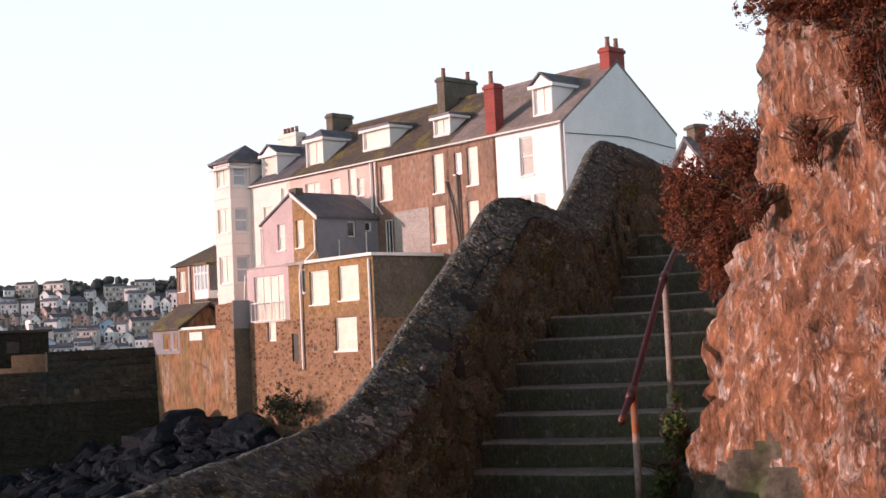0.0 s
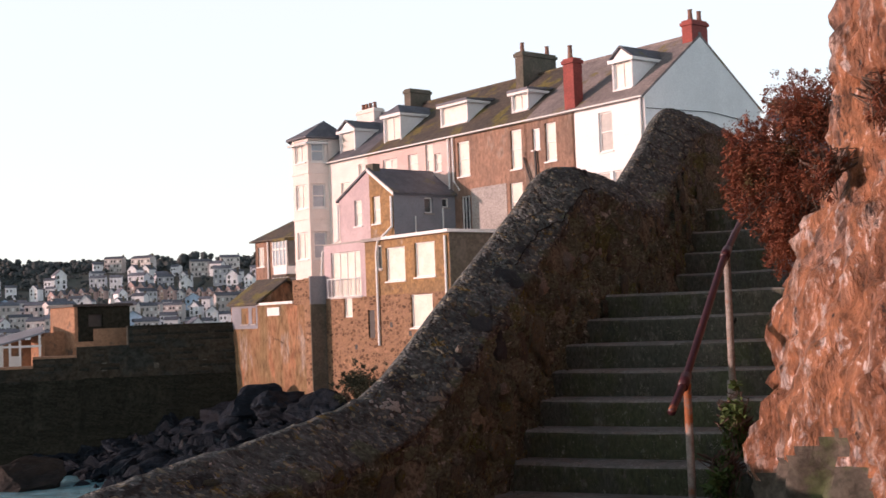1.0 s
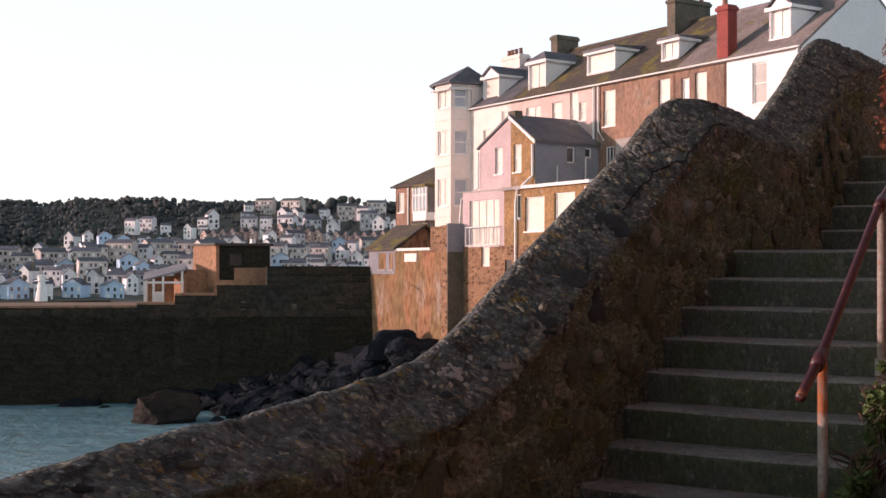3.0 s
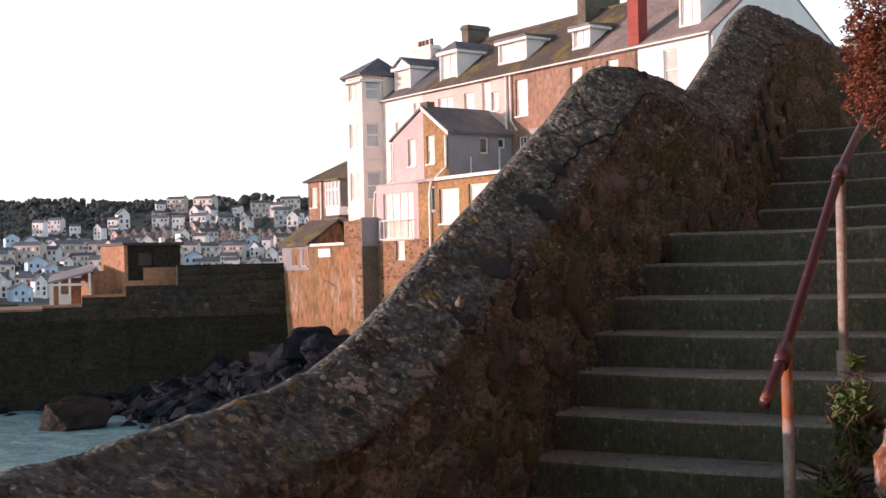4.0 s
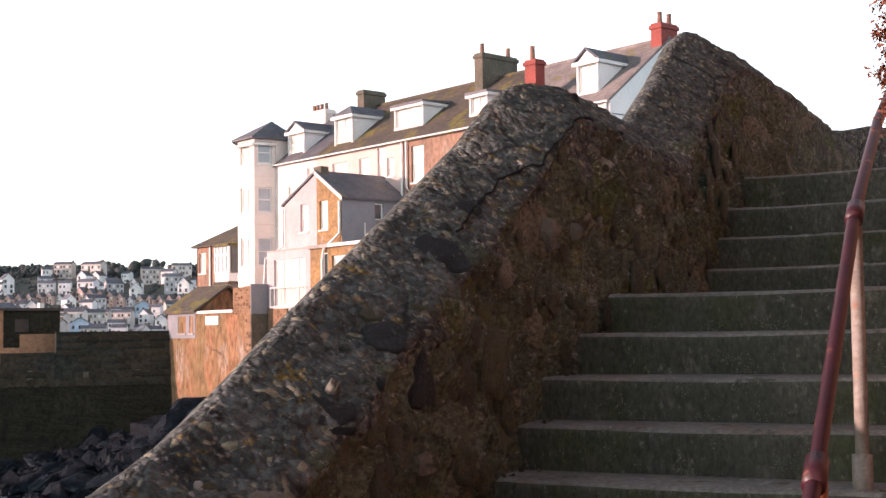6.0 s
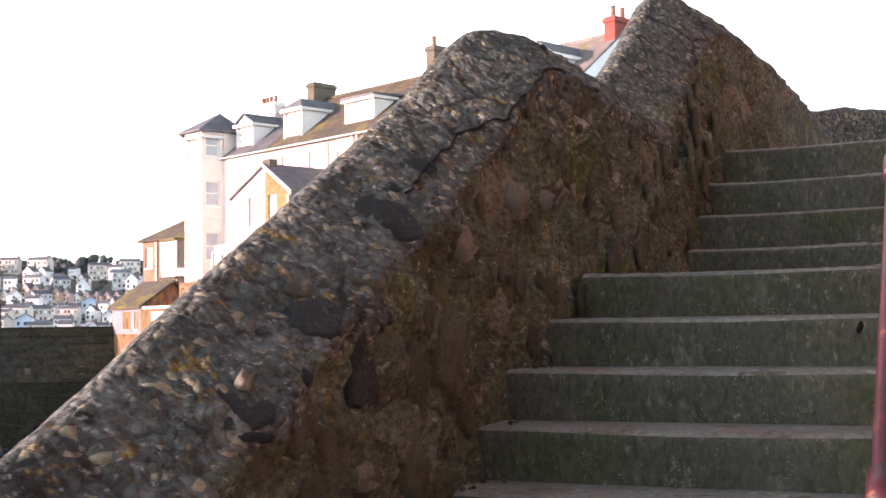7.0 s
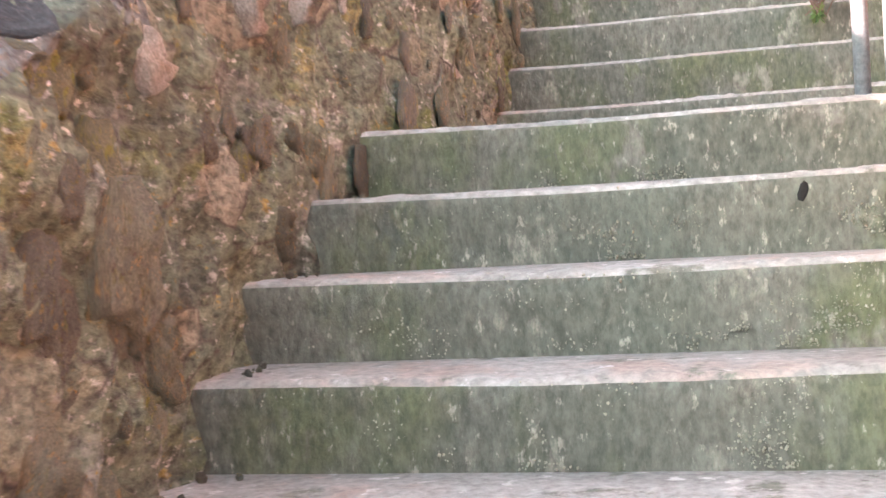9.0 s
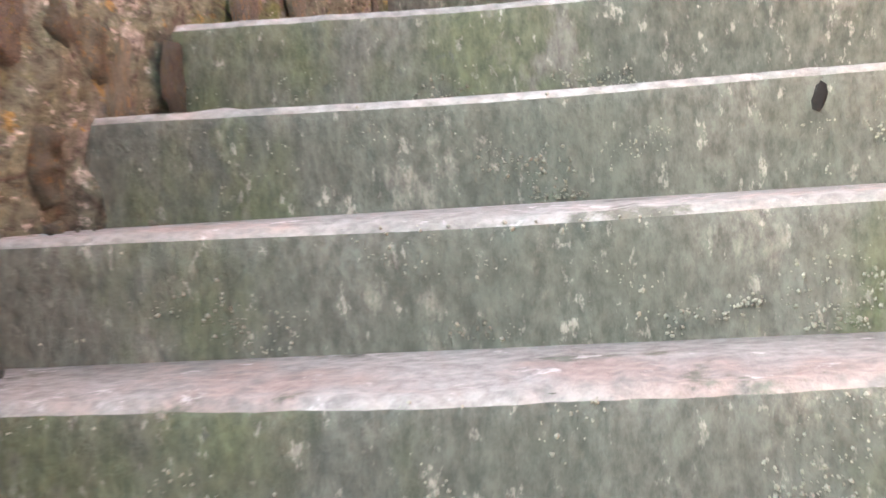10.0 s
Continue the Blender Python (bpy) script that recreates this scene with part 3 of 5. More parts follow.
RUBBLE_MESH = [slab(60 + k).mesh("stone", m, True) for k, m in enumerate((M_RUSTSTONE, M_RUSTSTONE, M_RUSTSTONE, M_STONE, M_MOSSSTONE, M_MOSSSTONE, M_PALESTONE))]
rq = random.Random(29)
for k in range(190):
    y = rq.uniform(-3.2, 3.4)
    xin, zc, drop = lerp_keys(CREST, y)
    foot = max([0.0] + [h for a, h in ((-1.5, 0.18), (-1.2, 0.36), (-0.9, 0.54), (-0.6, 0.72), (-0.3, 0.90), (0.0, 1.08), (0.3, 1.26), (0.6, 1.44), (0.9, 1.62), (2.48, 1.8), (2.78, 2.0), (3.06, 2.2)) if a < y])
    z = rq.uniform(foot + 0.02, zc - drop - 0.04)
    w = 0.04 + 0.17 * rq.random() ** 1.5
    if any(math.hypot(y - a, z - b) < 0.1 + 0.5 * w for a, b in ((-0.94, 1.285), (-0.13, 1.68), (0.37, 1.87))):
        continue
    m = RUBBLE_MESH[rq.choice((0, 1, 2, 0, 1, 3, 4, 5, 3, 6 if w < 0.07 else 2))]
    set_stone(m, y, z, w, w * rq.uniform(0.7, 1.35), rq.uniform(0.006, 0.018))
line = []
for k in range(40):
    y = 0.95 - 1.3 * k / 39
    xin, zc, drop = lerp_keys(CREST, y)
    over = 0.02 + 0.07 * min(1.0, max(0.0, (0.45 - y) / 0.3)) + 0.022 * fbm((y * 7, 0.0, 2.0))
    z, x = zc - drop + over, xin - 0.30 * (over / drop) ** (1 / 0.85) if over > 0 else xin
    d = 0.7 * coping_relief(x, y, z) + 0.004
    line.append((x + d, y, z + d))
part("crack", MB().tube(line, [0.003 + 0.011 * abs(fbm((k * 0.7, 0, 0))) for k in range(40)], 5), M_HOLLOW, wall, "dark open crack")

# ---- steps ----
STEPS = [(-1.5, 0.18), (-1.2, 0.36), (-0.9, 0.54), (-0.6, 0.72), (-0.3, 0.90), (0.0, 1.08), (0.3, 1.26), (0.6, 1.44), (0.9, 1.62),
         (2.48, 1.80), (2.78, 2.0), (3.06, 2.2), (3.5, 2.44)]
STEP_SKEW = -0.08       # the risers run a little towards the camera on the cliff side
stairs = empty("stairs", pose(0, 0, 0), "flight of worn mossy concrete steps beside a stone parapet", "stairs", kind="structure")


def step(y, z, y_next, x0, x1, depth):
    mb, n = MB(), 150
    prof_n = 0
    for i in range(n + 1):
        x = x0 + (x1 - x0) * i / n
        e = 0.012 * fbm((x * 2.5, y * 9, 3.0)) + 0.010 * fbm((x * 14, y * 9, 1.0)) + 0.005 * fbm((x * 40, y * 9, 4.0))
        wear = -0.008 * math.exp(-((x - 0.75) / 0.4) ** 2)
        prof = [(y + 0.004 * fbm((x * 6, y, 0)), z - depth), (y + 0.006 * fbm((x * 9, y, 5)), z - depth * 0.66), (y - 0.004 + 0.006 * fbm((x * 9, y, 9)), z - depth * 0.33),
                (y - 0.006 + e * 0.6, z - 0.035), (y + e, z - 0.012 + wear), (y + 0.016 + e, z + wear), (y + 0.06, z + 0.003 + wear + 0.5 * e), (y + 0.16, z + 0.003), (y_next + 0.03, z + 0.002)]
        prof_n = len(prof)
        mb.v += [(x, a + STEP_SKEW * x, b) for a, b in prof]
    for i in range(n):
        for j in range(prof_n - 1):
            a = i * prof_n + j
            mb.f.append((a, a + prof_n, a + prof_n + 1, a + 1))
    for e in (0, n):
        mb.f.append(tuple(e * prof_n + j for j in range(prof_n)))
    me = mb.mesh("step", [M_RISER, M_TREAD], True)
    for p in me.polygons:
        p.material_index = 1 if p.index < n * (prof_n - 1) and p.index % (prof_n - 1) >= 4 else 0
    return me


for i, (y, z) in enumerate(STEPS):
    y_next = STEPS[i + 1][0] if i + 1 < len(STEPS) else 9.0
    lo = STEPS[i - 1][1] if i else 0.0
    x0 = lerp_keys(CREST, y)[0] - 0.06
    part("step", step(y, z, y_next, x0, 2.0, z - lo + 0.02), None, stairs)
part("joint", MB().tube([(1.185, -0.003, 0.905), (1.175, -0.005, 0.96), (1.182, -0.006, 1.02), (1.178, -0.006, 1.075)], [0.003, 0.002, 0.004, 0.002], 5), M_PIPE, stairs, "dark open joint")
rf = random.Random(8)
fl = MB()
for y, z in STEPS[:9]:
    for _ in range(1900):
        x, h = 0.05 + 1.4 * rf.random() ** 0.45, 0.16 * rf.random() ** 1.7
        if fbm((x * 5, y * 3, h * 9), 3) < 0.2:
            continue
        r, c = 0.0008 + 0.0026 * rf.random() ** 2, Vector((x, y - 0.006 + STEP_SKEW * x, z - 0.172 + h))
        a = rf.uniform(0, 6.3)
        ring = [c + Vector((r * rf.uniform(0.6, 1.5) * math.cos(a + k * 1.26), 0.004, r * rf.uniform(0.6, 1.7) * math.sin(a + k * 1.26))) for k in range(5)]
        fl.add([*ring, c + Vector((0, -0.003, 0))], [(k, (k + 1) % 5, 5) for k in range(5)])
flecks = part("lichen", fl, M_FLECK, stairs, "pale dry lichen flecks")
tagged(flecks, kind="stuff")
part("crack", MB().tube([(0.66, 3.496, 2.225), (0.76, 3.494, 2.25), (0.86, 3.494, 2.285), (1.0, 3.494, 2.25), (1.14, 3.494, 2.275), (1.3, 3.494, 2.315), (1.44, 3.494, 2.31), (1.5, 3.494, 2.27), (1.58, 3.494, 2.235)], [0.003, 0.006, 0.011, 0.005, 0.007, 0.005, 0.009, 0.012, 0.003], 6), M_PIPE, stairs, "dark open crack")
hole = lump(60, 0.45, 2)
hole.v = [(1.24 + 0.018 * x + 0.012 * z, 0.593 + STEP_SKEW * 1.24 + 0.008 * y, 1.395 + 0.042 * z - 0.01 * x) for x, y, z in hole.v]
part("hole", hole, M_HOLLOW, stairs, "small dark hole")
crumb = [lump(80 + k, 0.4, 1).mesh("crumb", m, True) for k, m in enumerate((M_STONE, M_RUSTSTONE, M_RISER))]
for k in range(34):
    i = rf.randrange(1, 12)
    y, z = STEPS[i]
    depth = STEPS[i + 1][0] - y if i + 1 < len(STEPS) else 0.3
    a = y + rf.uniform(0.03, min(0.27, depth))
    sz = 0.006 + 0.018 * rf.random() ** 2.5
    x = inner_x(a, z) + 0.01 + 0.09 * rf.random() ** 2
    c = new("crumb", crumb[k % 3])
    c.matrix_world = Matrix.LocRotScale((x, a + STEP_SKEW * x, z + 0.003 + sz * 0.3), Euler((k, k * 2.0, k * 0.7)), (sz * 1.4, sz * 1.2, sz))
    c.parent = stairs
core = MB()
for i, (y, z) in enumerate(STEPS):
    y1 = STEPS[i + 1][0] + 0.02 if i + 1 < len(STEPS) else 9.0
    a = lerp_keys(CREST, y)[0] - 0.1
    core.prism([(a, y + 0.02 + STEP_SKEW * a, -0.3), (2.6, y + 0.02 + STEP_SKEW * 2.6, -0.3), (2.6, y1 + STEP_SKEW * 2.6, -0.3), (a, y1 + STEP_SKEW * a, -0.3)], (0, 0, z + 0.288))
part("stair_core", core, M_RISER, stairs)

# ---- cliff ----
CLIFF = [(2.3, 9), (1.95, 5), (1.75, 3.4), (1.72, 2.0), (1.56, 1.0), (1.52, 0.2), (1.55, -0.6), (1.60, -1.3), (1.70, -1.85), (2.02, -2.3), (2.6, -2.75), (3.4, -3.2), (4.1, -3.9), (4.7, -5.2), (5.2, -8), (5.6, -14), (6, -40)]
# upper heights are out of view, set steep to block more sky light
LEAN = [(-0.2, 0.0), (0.5, 0.0), (1.1, 0.12), (1.6, 0.27), (2.0, 0.47), (2.3, 0.55), (2.7, 0.60), (3.2, 0.69), (4.0, 0.92), (5.5, 1.35), (7.3, 2.2)]    # height, how far the face stands back


def cliff():
    pts = []
    for a, b in zip(CLIFF, CLIFF[1:]):
        L = math.dist(a, b)
        st = 0.035 if a[1] > -4 and a[1] < 1.5 else 0.1 if a[1] > -6 and a[1] < 4 else 0.4
        k = max(2, int(L / st))
        pts += [(a[0] + (b[0] - a[0]) * i / k, a[1] + (b[1] - a[1]) * i / k) for i in range(k)]
    hs = list(np.arange(-0.1, 4.2, 0.045)) + [4.6, 5.0, 5.5, 5.9, 6.4, 7.0, 7.2, 7.25]
    mb, w = MB(), len(hs)
    for i, (x, y) in enumerate(pts):
        a, b = pts[max(0, i - 11)], pts[min(len(pts) - 1, i + 11)]
        t = Vector((b[0] - a[0], b[1] - a[1], 0)).normalized()
        nrm = Vector((t.y, -t.x, 0))
        for h in hs:
            p = Vector((x, y, h))
            q = Vector((x * 1.6, y * 1.6, h * 0.8))
            ridge = abs(fbm(q * 1.1, 4))
            d = 0.03 * max(0, noise.voronoi(Vector((x * 3.2, y * 3.2, h * 1.7)))[0][1] - 0.3) + 0.10 * fbm(q * 0.7) + 0.16 * ridge + 0.085 * fbm(Vector((x, y, h * 0.45)) * 5.0) + 0.05 * fbm(Vector((x, y, h * 0.6)) * 13) + 0.05 * (noise.cell(Vector((x * 3, y * 3, h * 1.5))) - 0.5) + 0.022 * noise.cell(Vector((x * 9 + h, y * 9, h * 4.5)))
            lean = lerp_keys(LEAN, h)[0] + (1.5 if h > 7.1 else 0) + (6 if h > 7.2 else 0)
            foot = 0.12 * max(0.0, 0.7 - h)
            o = nrm * (-lean + d + foot - 0.07)
            mb.v.append((x + o.x, y + o.y, h))
    for i in range(len(pts) - 1):
        for j in range(w - 1):
            a = i * w + j
            mb.f.append((a, a + 1, a + w + 1, a + w))
    me = mb.mesh("cliff", [M_CLIFF, M_CLIFF_BASE], True)
    for p in me.polygons:
        c = p.center
        # low faces take the grey that paints the parapet's shadow
        p.material_index = 1 if c.z < (0.5 if c.y < -2.3 else 0.7) + 0.35 * fbm((c.x * 1.3, c.y * 1.3, c.z)) and c.y < 0.4 else 0
    return new("cliff", me)


tagged(cliff(), "red-brown earth and stone cliff lit by low sun", "cliff", kind="structure")

grey = tagged(new("embedded_boulder", slab(71).mesh("embedded_boulder", M_PALESTONE, True)), "smooth grey stone bedded in the cliff face", "stone")
grey.matrix_world = Matrix.LocRotScale((3.02, -2.62, 1.72), Euler((0.3, 0, radians(-125))), (0.12, 0.16, 0.2))

# ---- terrace of houses: local x runs along the fronts, y out to sea ----
HX = Vector((-0.8877, 0.4605, 0))
HY = Vector((-0.4605, -0.8877, 0))
HM = Matrix(((HX.x, HY.x, 0, -12.296), (HX.y, HY.y, 0, 52.049), (0, 0, 1, 0.165), (0, 0, 0, 1)))


def wall_panel(mb, u0, u1, z0, z1, v, holes=(), depth=0.22, axis='u', out=1):
    """A wall face with openings and their reveals. axis u: the face looks along +-y at y=v; axis v: it runs along y at x=v."""
    us = sorted({u0, u1, *[h[0] for h in holes], *[h[1] for h in holes]})
    zs = sorted({z0, z1, *[h[2] for h in holes], *[h[3] for h in holes]})
    P = (lambda a, d, z: (a, v - d * out, z)) if axis == 'u' else (lambda a, d, z: (v - d * out, a, z))
    for a, b in zip(us, us[1:]):
        for c, d in zip(zs, zs[1:]):
            m, k = (a + b) / 2, (c + d) / 2
            if not any(h[0] < m < h[1] and h[2] < k < h[3] for h in holes):
                mb.add([P(a, 0, c), P(b, 0, c), P(b, 0, d), P(a, 0, d)], [(0, 1, 2, 3)])
    for a, b, c, d in [h[:4] for h in holes]:
        mb.add([P(a, 0, c), P(b, 0, c), P(b, 0, d), P(a, 0, d), P(a, depth, c), P(b, depth, c), P(b, depth, d), P(a, depth, d)],
               [(0, 1, 5, 4), (1, 2, 6, 5), (2, 3, 7, 6), (3, 0, 4, 7)])
    return mb


def window(parent, a, b, c, d, v, pane=None, axis='u', out=1, bars=(1, 1), sill=True, name="window", fw=0.07):
    """A window set in its opening: frame with glazing bars, a pane in each light, and a sill."""
    pane = pane or M_BRIGHTPANE
    P = (lambda u, q, z: (u, v - q * out, z)) if axis == 'u' else (lambda u, q, z: (v - q * out, u, z))

    def bx(mb, a0, a1, z0, z1, q0, q1):
        p, r = P(a0, q0, z0), P(a1, q1, z1)
        return mb.box([min(x, y) for x, y in zip(p, r)], [max(x, y) for x, y in zip(p, r)])
    w = new(name)
    w.parent = parent
    mb = MB()
    bx(mb, a, b, c, c + fw, 0.11, 0.19), bx(mb, a, b, d - fw, d, 0.11, 0.19)
    bx(mb, a, a + fw, c + fw, d - fw, 0.11, 0.19), bx(mb, b - fw, b, c + fw, d - fw, 0.11, 0.19)
    nx, nz = bars
    for i in range(1, nx):
        u = a + (b - a) * i / nx
        bx(mb, u - fw * 0.35, u + fw * 0.35, c + fw, d - fw, 0.12, 0.18)
    for j in range(1, nz):
        z = c + (d - c) * j / nz
        bx(mb, a + fw, b - fw, z - fw * 0.4, z + fw * 0.4, 0.115, 0.185)
    part("frame", mb, M_FRAME, w)
    for j in range(nz):
        z0, z1 = c + (d - c) * j / nz, c + (d - c) * (j + 1) / nz
        pm = MB()
        bx(pm, a + fw * 0.8, b - fw * 0.8, z0 + 0.02, z1 - 0.02, 0.165 - 0.02 * j, 0.171 - 0.02 * j)
        part("pane", pm, pane, w)
    if sill:
        part("sill", bx(MB(), a - 0.06, b + 0.06, c - 0.09, c - 0.01, -0.07, 0.06), M_FRAME if pane is not M_GLASS else M_GREYPATCH, w)
    return w


def gable_roof(mb, u0, u1, ve, vr, vb, ze, zr, zb, over=0.18, th=0.14):
    """Two slopes with the ridge along u: front eave at ve, ridge at vr, back eave at vb."""
    for (va, za), (vc, zc) in (((ve, ze), (vr, zr)), ((vb, zb), (vr, zr))):
        d = Vector((0, va - vc, za - zc)).normalized() * over
        mb.prism([(u0, va + d.y, za + d.z), (u1, va + d.y, za + d.z), (u1, vc, zc), (u0, vc, zc)], (0, 0, th))
    return mb


def chimney(parent, u0, u1, v0, v1, z0, z1, material, pots, pot_h=0.55):
    c = new("chimney")
    c.parent = parent
    part("stack_cap", MB().box((u0 - 0.07, v0 - 0.07, z1 - 0.28), (u1 + 0.07, v1 + 0.07, z1 - 0.1)), material, c)
    mb = MB().box((u0, v0, z0), (u1, v1, z1))
    part("chimney_shaft", mb, material, c)
    for (pu, pv) in pots:
        part("chimney_pot", MB().tube([(pu, pv, z1 - 0.02), (pu, pv, z1 + pot_h * 0.85), (pu, pv, z1 + pot_h)], [0.14, 0.11, 0.14], 10), M_POT, c)


def dormer(parent, u0, u1, z0, z1, vf, slope, kind, panes=(2, 1), roof=None, glass=None):
    """A dormer whose front stands at vf; slope: how the main roof rises for each metre back. kind: flat, gable or hip."""
    d = new("dormer")
    d.parent = parent
    back_v = vf - (z1 - z0) / slope
    ck = MB()
    wall_panel(ck, u0, u1, z0, z1, vf, [(u0 + 0.1, u1 - 0.1, z0 + 0.12, z1 - 0.1)], 0.22)
    for u, dd in ((u0, 0.05), (u1, -0.05)):
        ck.prism([(u, vf, z0), (u, vf, z1), (u, back_v, z1)], (dd, 0, 0))
    part("cheek", ck, M_WHITE, d)
    window(d, u0 + 0.1, u1 - 0.1, z0 + 0.12, z1 - 0.1, vf, glass, bars=panes, sill=True)
    rf, m = MB(), (u0 + u1) / 2
    if kind == 'flat':
        rf.prism([(u0 - 0.15, vf + 0.2, z1), (u1 + 0.15, vf + 0.2, z1), (u1 + 0.15, back_v - 0.3, z1 + 0.12), (u0 - 0.15, back_v - 0.3, z1 + 0.12)], (0, 0, 0.14))
    else:
        rise = 0.62
        fr = vf + 0.15 if kind == 'gable' else vf - 0.55
        bk = back_v - rise / slope
        rf.prism([(u0 - 0.15, vf + 0.15, z1), (m, fr, z1 + rise), (m, bk, z1 + rise), (u0 - 0.15, back_v, z1)], (0, 0, 0.09))
        rf.prism([(u1 + 0.15, vf + 0.15, z1), (m, fr, z1 + rise), (m, bk, z1 + rise), (u1 + 0.15, back_v, z1)], (0, 0, 0.09))
        if kind == 'gable':
            part("gable", MB().prism([(u0, vf, z1), (u1, vf, z1), (m, vf, z1 + rise - 0.06)], (0, -0.06, 0)), M_WHITE, d)
        else:
            rf.prism([(u0 - 0.15, vf + 0.15, z1), (u1 + 0.15, vf + 0.15, z1), (m, fr, z1 + rise)], (0, 0, 0.09))
    part("roof", rf, roof or M_SLATE, d)
    part("fascia", MB().box((u0 - 0.16, vf + 0.1, z1 - 0.14), (u1 + 0.16, vf + 0.155, z1 + 0.05)).box((u0 - 0.17, back_v, z1 - 0.13), (u0 - 0.13, vf + 0.15, z1 + 0.03)).box((u1 + 0.13, back_v, z1 - 0.13), (u1 + 0.17, vf + 0.15, z1 + 0.03)), M_FRAME, d)
    return d


def house(u0, u1, wall_m, roof_m, wins, label, z0=-2.0, ze=11.9, zr=15.35, vr=-4.5, vb=-9.2, near_gable=None, extra=None):
    h = empty("terraced_house", HM, label, "house", "terrace above the harbour")
    mb = wall_panel(MB(), u0, u1, z0, ze, 0.0, [w[:4] for w in wins])
    part("wall", mb, wall_m, h)
    part("rear_wall", wall_panel(MB(), u0, u1, z0, ze, vb, (), out=-1), wall_m, h)
    side = MB().prism([(u0 + 0.02, 0, z0), (u0 + 0.02, 0, ze), (u0 + 0.02, vr, zr), (u0 + 0.02, vb, ze), (u0 + 0.02, vb, z0)], (0.25, 0, 0))
    part("side_wall", side, near_gable or wall_m, h)
    side = MB().prism([(u1 - 0.02, -0.02, z0), (u1 - 0.02, -0.02, ze), (u1 - 0.02, vr, zr), (u1 - 0.02, vb, ze), (u1 - 0.02, vb, z0)], (-0.25, 0, 0))
    part("side_wall", side, near_gable or wall_m, h)
    part("roof", gable_roof(MB(), u0, u1, 0.0, vr, vb, ze, zr, ze), roof_m, h)
    part("gutter", MB().tube([(u0, 0.22, ze - 0.02), (u1, 0.22, ze - 0.02)], 0.05, 8), M_FRAME, h)
    part("ridge", MB().tube([(u0, vr, zr + 0.12), (u1, vr, zr + 0.12)], 0.12, 8), roof_m, h)
    for w in wins:
        window(h, *w[:4], 0.0, w[4] if len(w) > 4 else None, bars=w[5] if len(w) > 5 else (1, 2))
    return h


SL = (15.35 - 11.9) / 4.5
white = house(0.0, 4.85, M_WHITE, M_SCANTLE, [(2.2, 3.15, 9.5, 11.5, M_GREYPANE, (1, 2)), (2.5, 3.3, 6.4, 8.45, M_GREYPANE, (1, 2)), (1.5, 2.3, 6.4, 8.45, M_GREYPANE, (1, 2))], "white rendered end-of-terrace house with a grey slate roof")
dormer(white, 1.35, 2.75, 12.55, 14.15, -0.75, SL, 'gable', (2, 1))
chimney(white, 0.03, 0.68, -5.15, -3.9, 14.6, 16.2, M_REDBRICK, [(0.3, -4.15), (0.3, -4.85)])
part("downpipe", MB().tube([(0.2, 0.1, 11.8), (0.2, 0.1, 4.0)], 0.06, 8), M_FRAME, white)
part("cable", MB().tube([(-0.03, -0.1, 11.3), (-0.03, -5, 11.45), (-0.03, -9, 11.1)], 0.02, 5), M_PIPE, white)
b2 = house(4.85, 8.45, M_BROWN, M_SCANTLE, [(6.25, 7.1, 9.5, 11.55), (6.35, 7.25, 6.6, 8.65), (7.5, 8.1, 10.25, 11.4, M_FRAME, (1, 1))], "brown cement-rendered terraced house with a red chimney stack")
chimney(b2, 4.75, 5.5, -0.62, 0.02, 11.95, 14.7, M_REDBRICK, [(5.15, -0.2)], 0.7)
part("drainpipe", MB().tube([(7.8, 0.12, 10.2), (7.75, 0.14, 9.3), (7.7, 0.14, 4.0)], 0.07, 8), M_PIPE, b2)
part("drainpipe", MB().tube([(8.7, 0.12, 9.9), (8.2, 0.14, 8.6), (7.9, 0.14, 6.8), (7.85, 0.14, 4.0)], 0.06, 8), M_PIPE, b2)
b1 = house(8.45, 14.85, M_BROWN, M_MOSSROOF, [(8.95, 9.85, 9.4, 11.55), (9.0, 10.05, 6.6, 8.65), (13.35, 14.4, 9.5, 11.5), (13.4, 14.25, 6.0, 8.35, M_GLASS, (3, 1))],
           "brown rendered terraced house with mossy roof and dormers")
part("render_patch", MB().box((10.3, 0.0, 5.9), (13.3, 0.025, 8.7)), M_GREYPATCH, b1, "patch of bare grey render")
dormer(b1, 9.0, 10.4, 12.62, 13.75, -0.7, SL, 'flat', (2, 1))
dormer(b1, 14.4, 16.95, 12.75, 14.05, -0.9, SL, 'flat', (1, 1), glass=M_BRIGHTPANE)
chimney(b1, 12.0, 12.65, -5.9, -3.2, 13.9, 16.75, M_STACK, [(12.32, -3.5), (12.32, -5.5)])
part("downpipe", MB().tube([(14.7, 0.12, 11.8), (14.7, 0.12, 9.3), (14.2, 0.12, 8.7)], 0.06, 8), M_FRAME, b1)
p1 = house(14.85, 23.3, M_SALMON, M_MOSSROOF, [(18.15, 19.1, 10.25, 11.35), (16.65, 17.4, 9.9, 11.75), (15.9, 16.55, 10.05, 11.1), (20.2, 21.7, 10.3, 11.35, None, (2, 1))], "pink rendered terraced house with wide dormers")
dormer(p1, 20.55, 22.35, 12.35, 14.2, -0.65, SL, 'hip', (2, 1))
chimney(p1, 23.0, 23.65, -5.1, -3.4, 14.2, 16.4, M_STACK, [])
part("downpipe", MB().tube([(15.1, 0.12, 11.8), (15.1, 0.12, 5.0)], 0.06, 8), M_FRAME, p1)
p2 = house(23.3, 28.3, M_CREAM, M_SLATE, [(25.3, 26.3, 9.2, 10.4), (23.9, 24.3, 9.9, 11.4, M_BRIGHTPANE, (1, 1)), (25.3, 26.3, 6.0, 7.6)], "cream rendered terraced house with a gabled dormer")
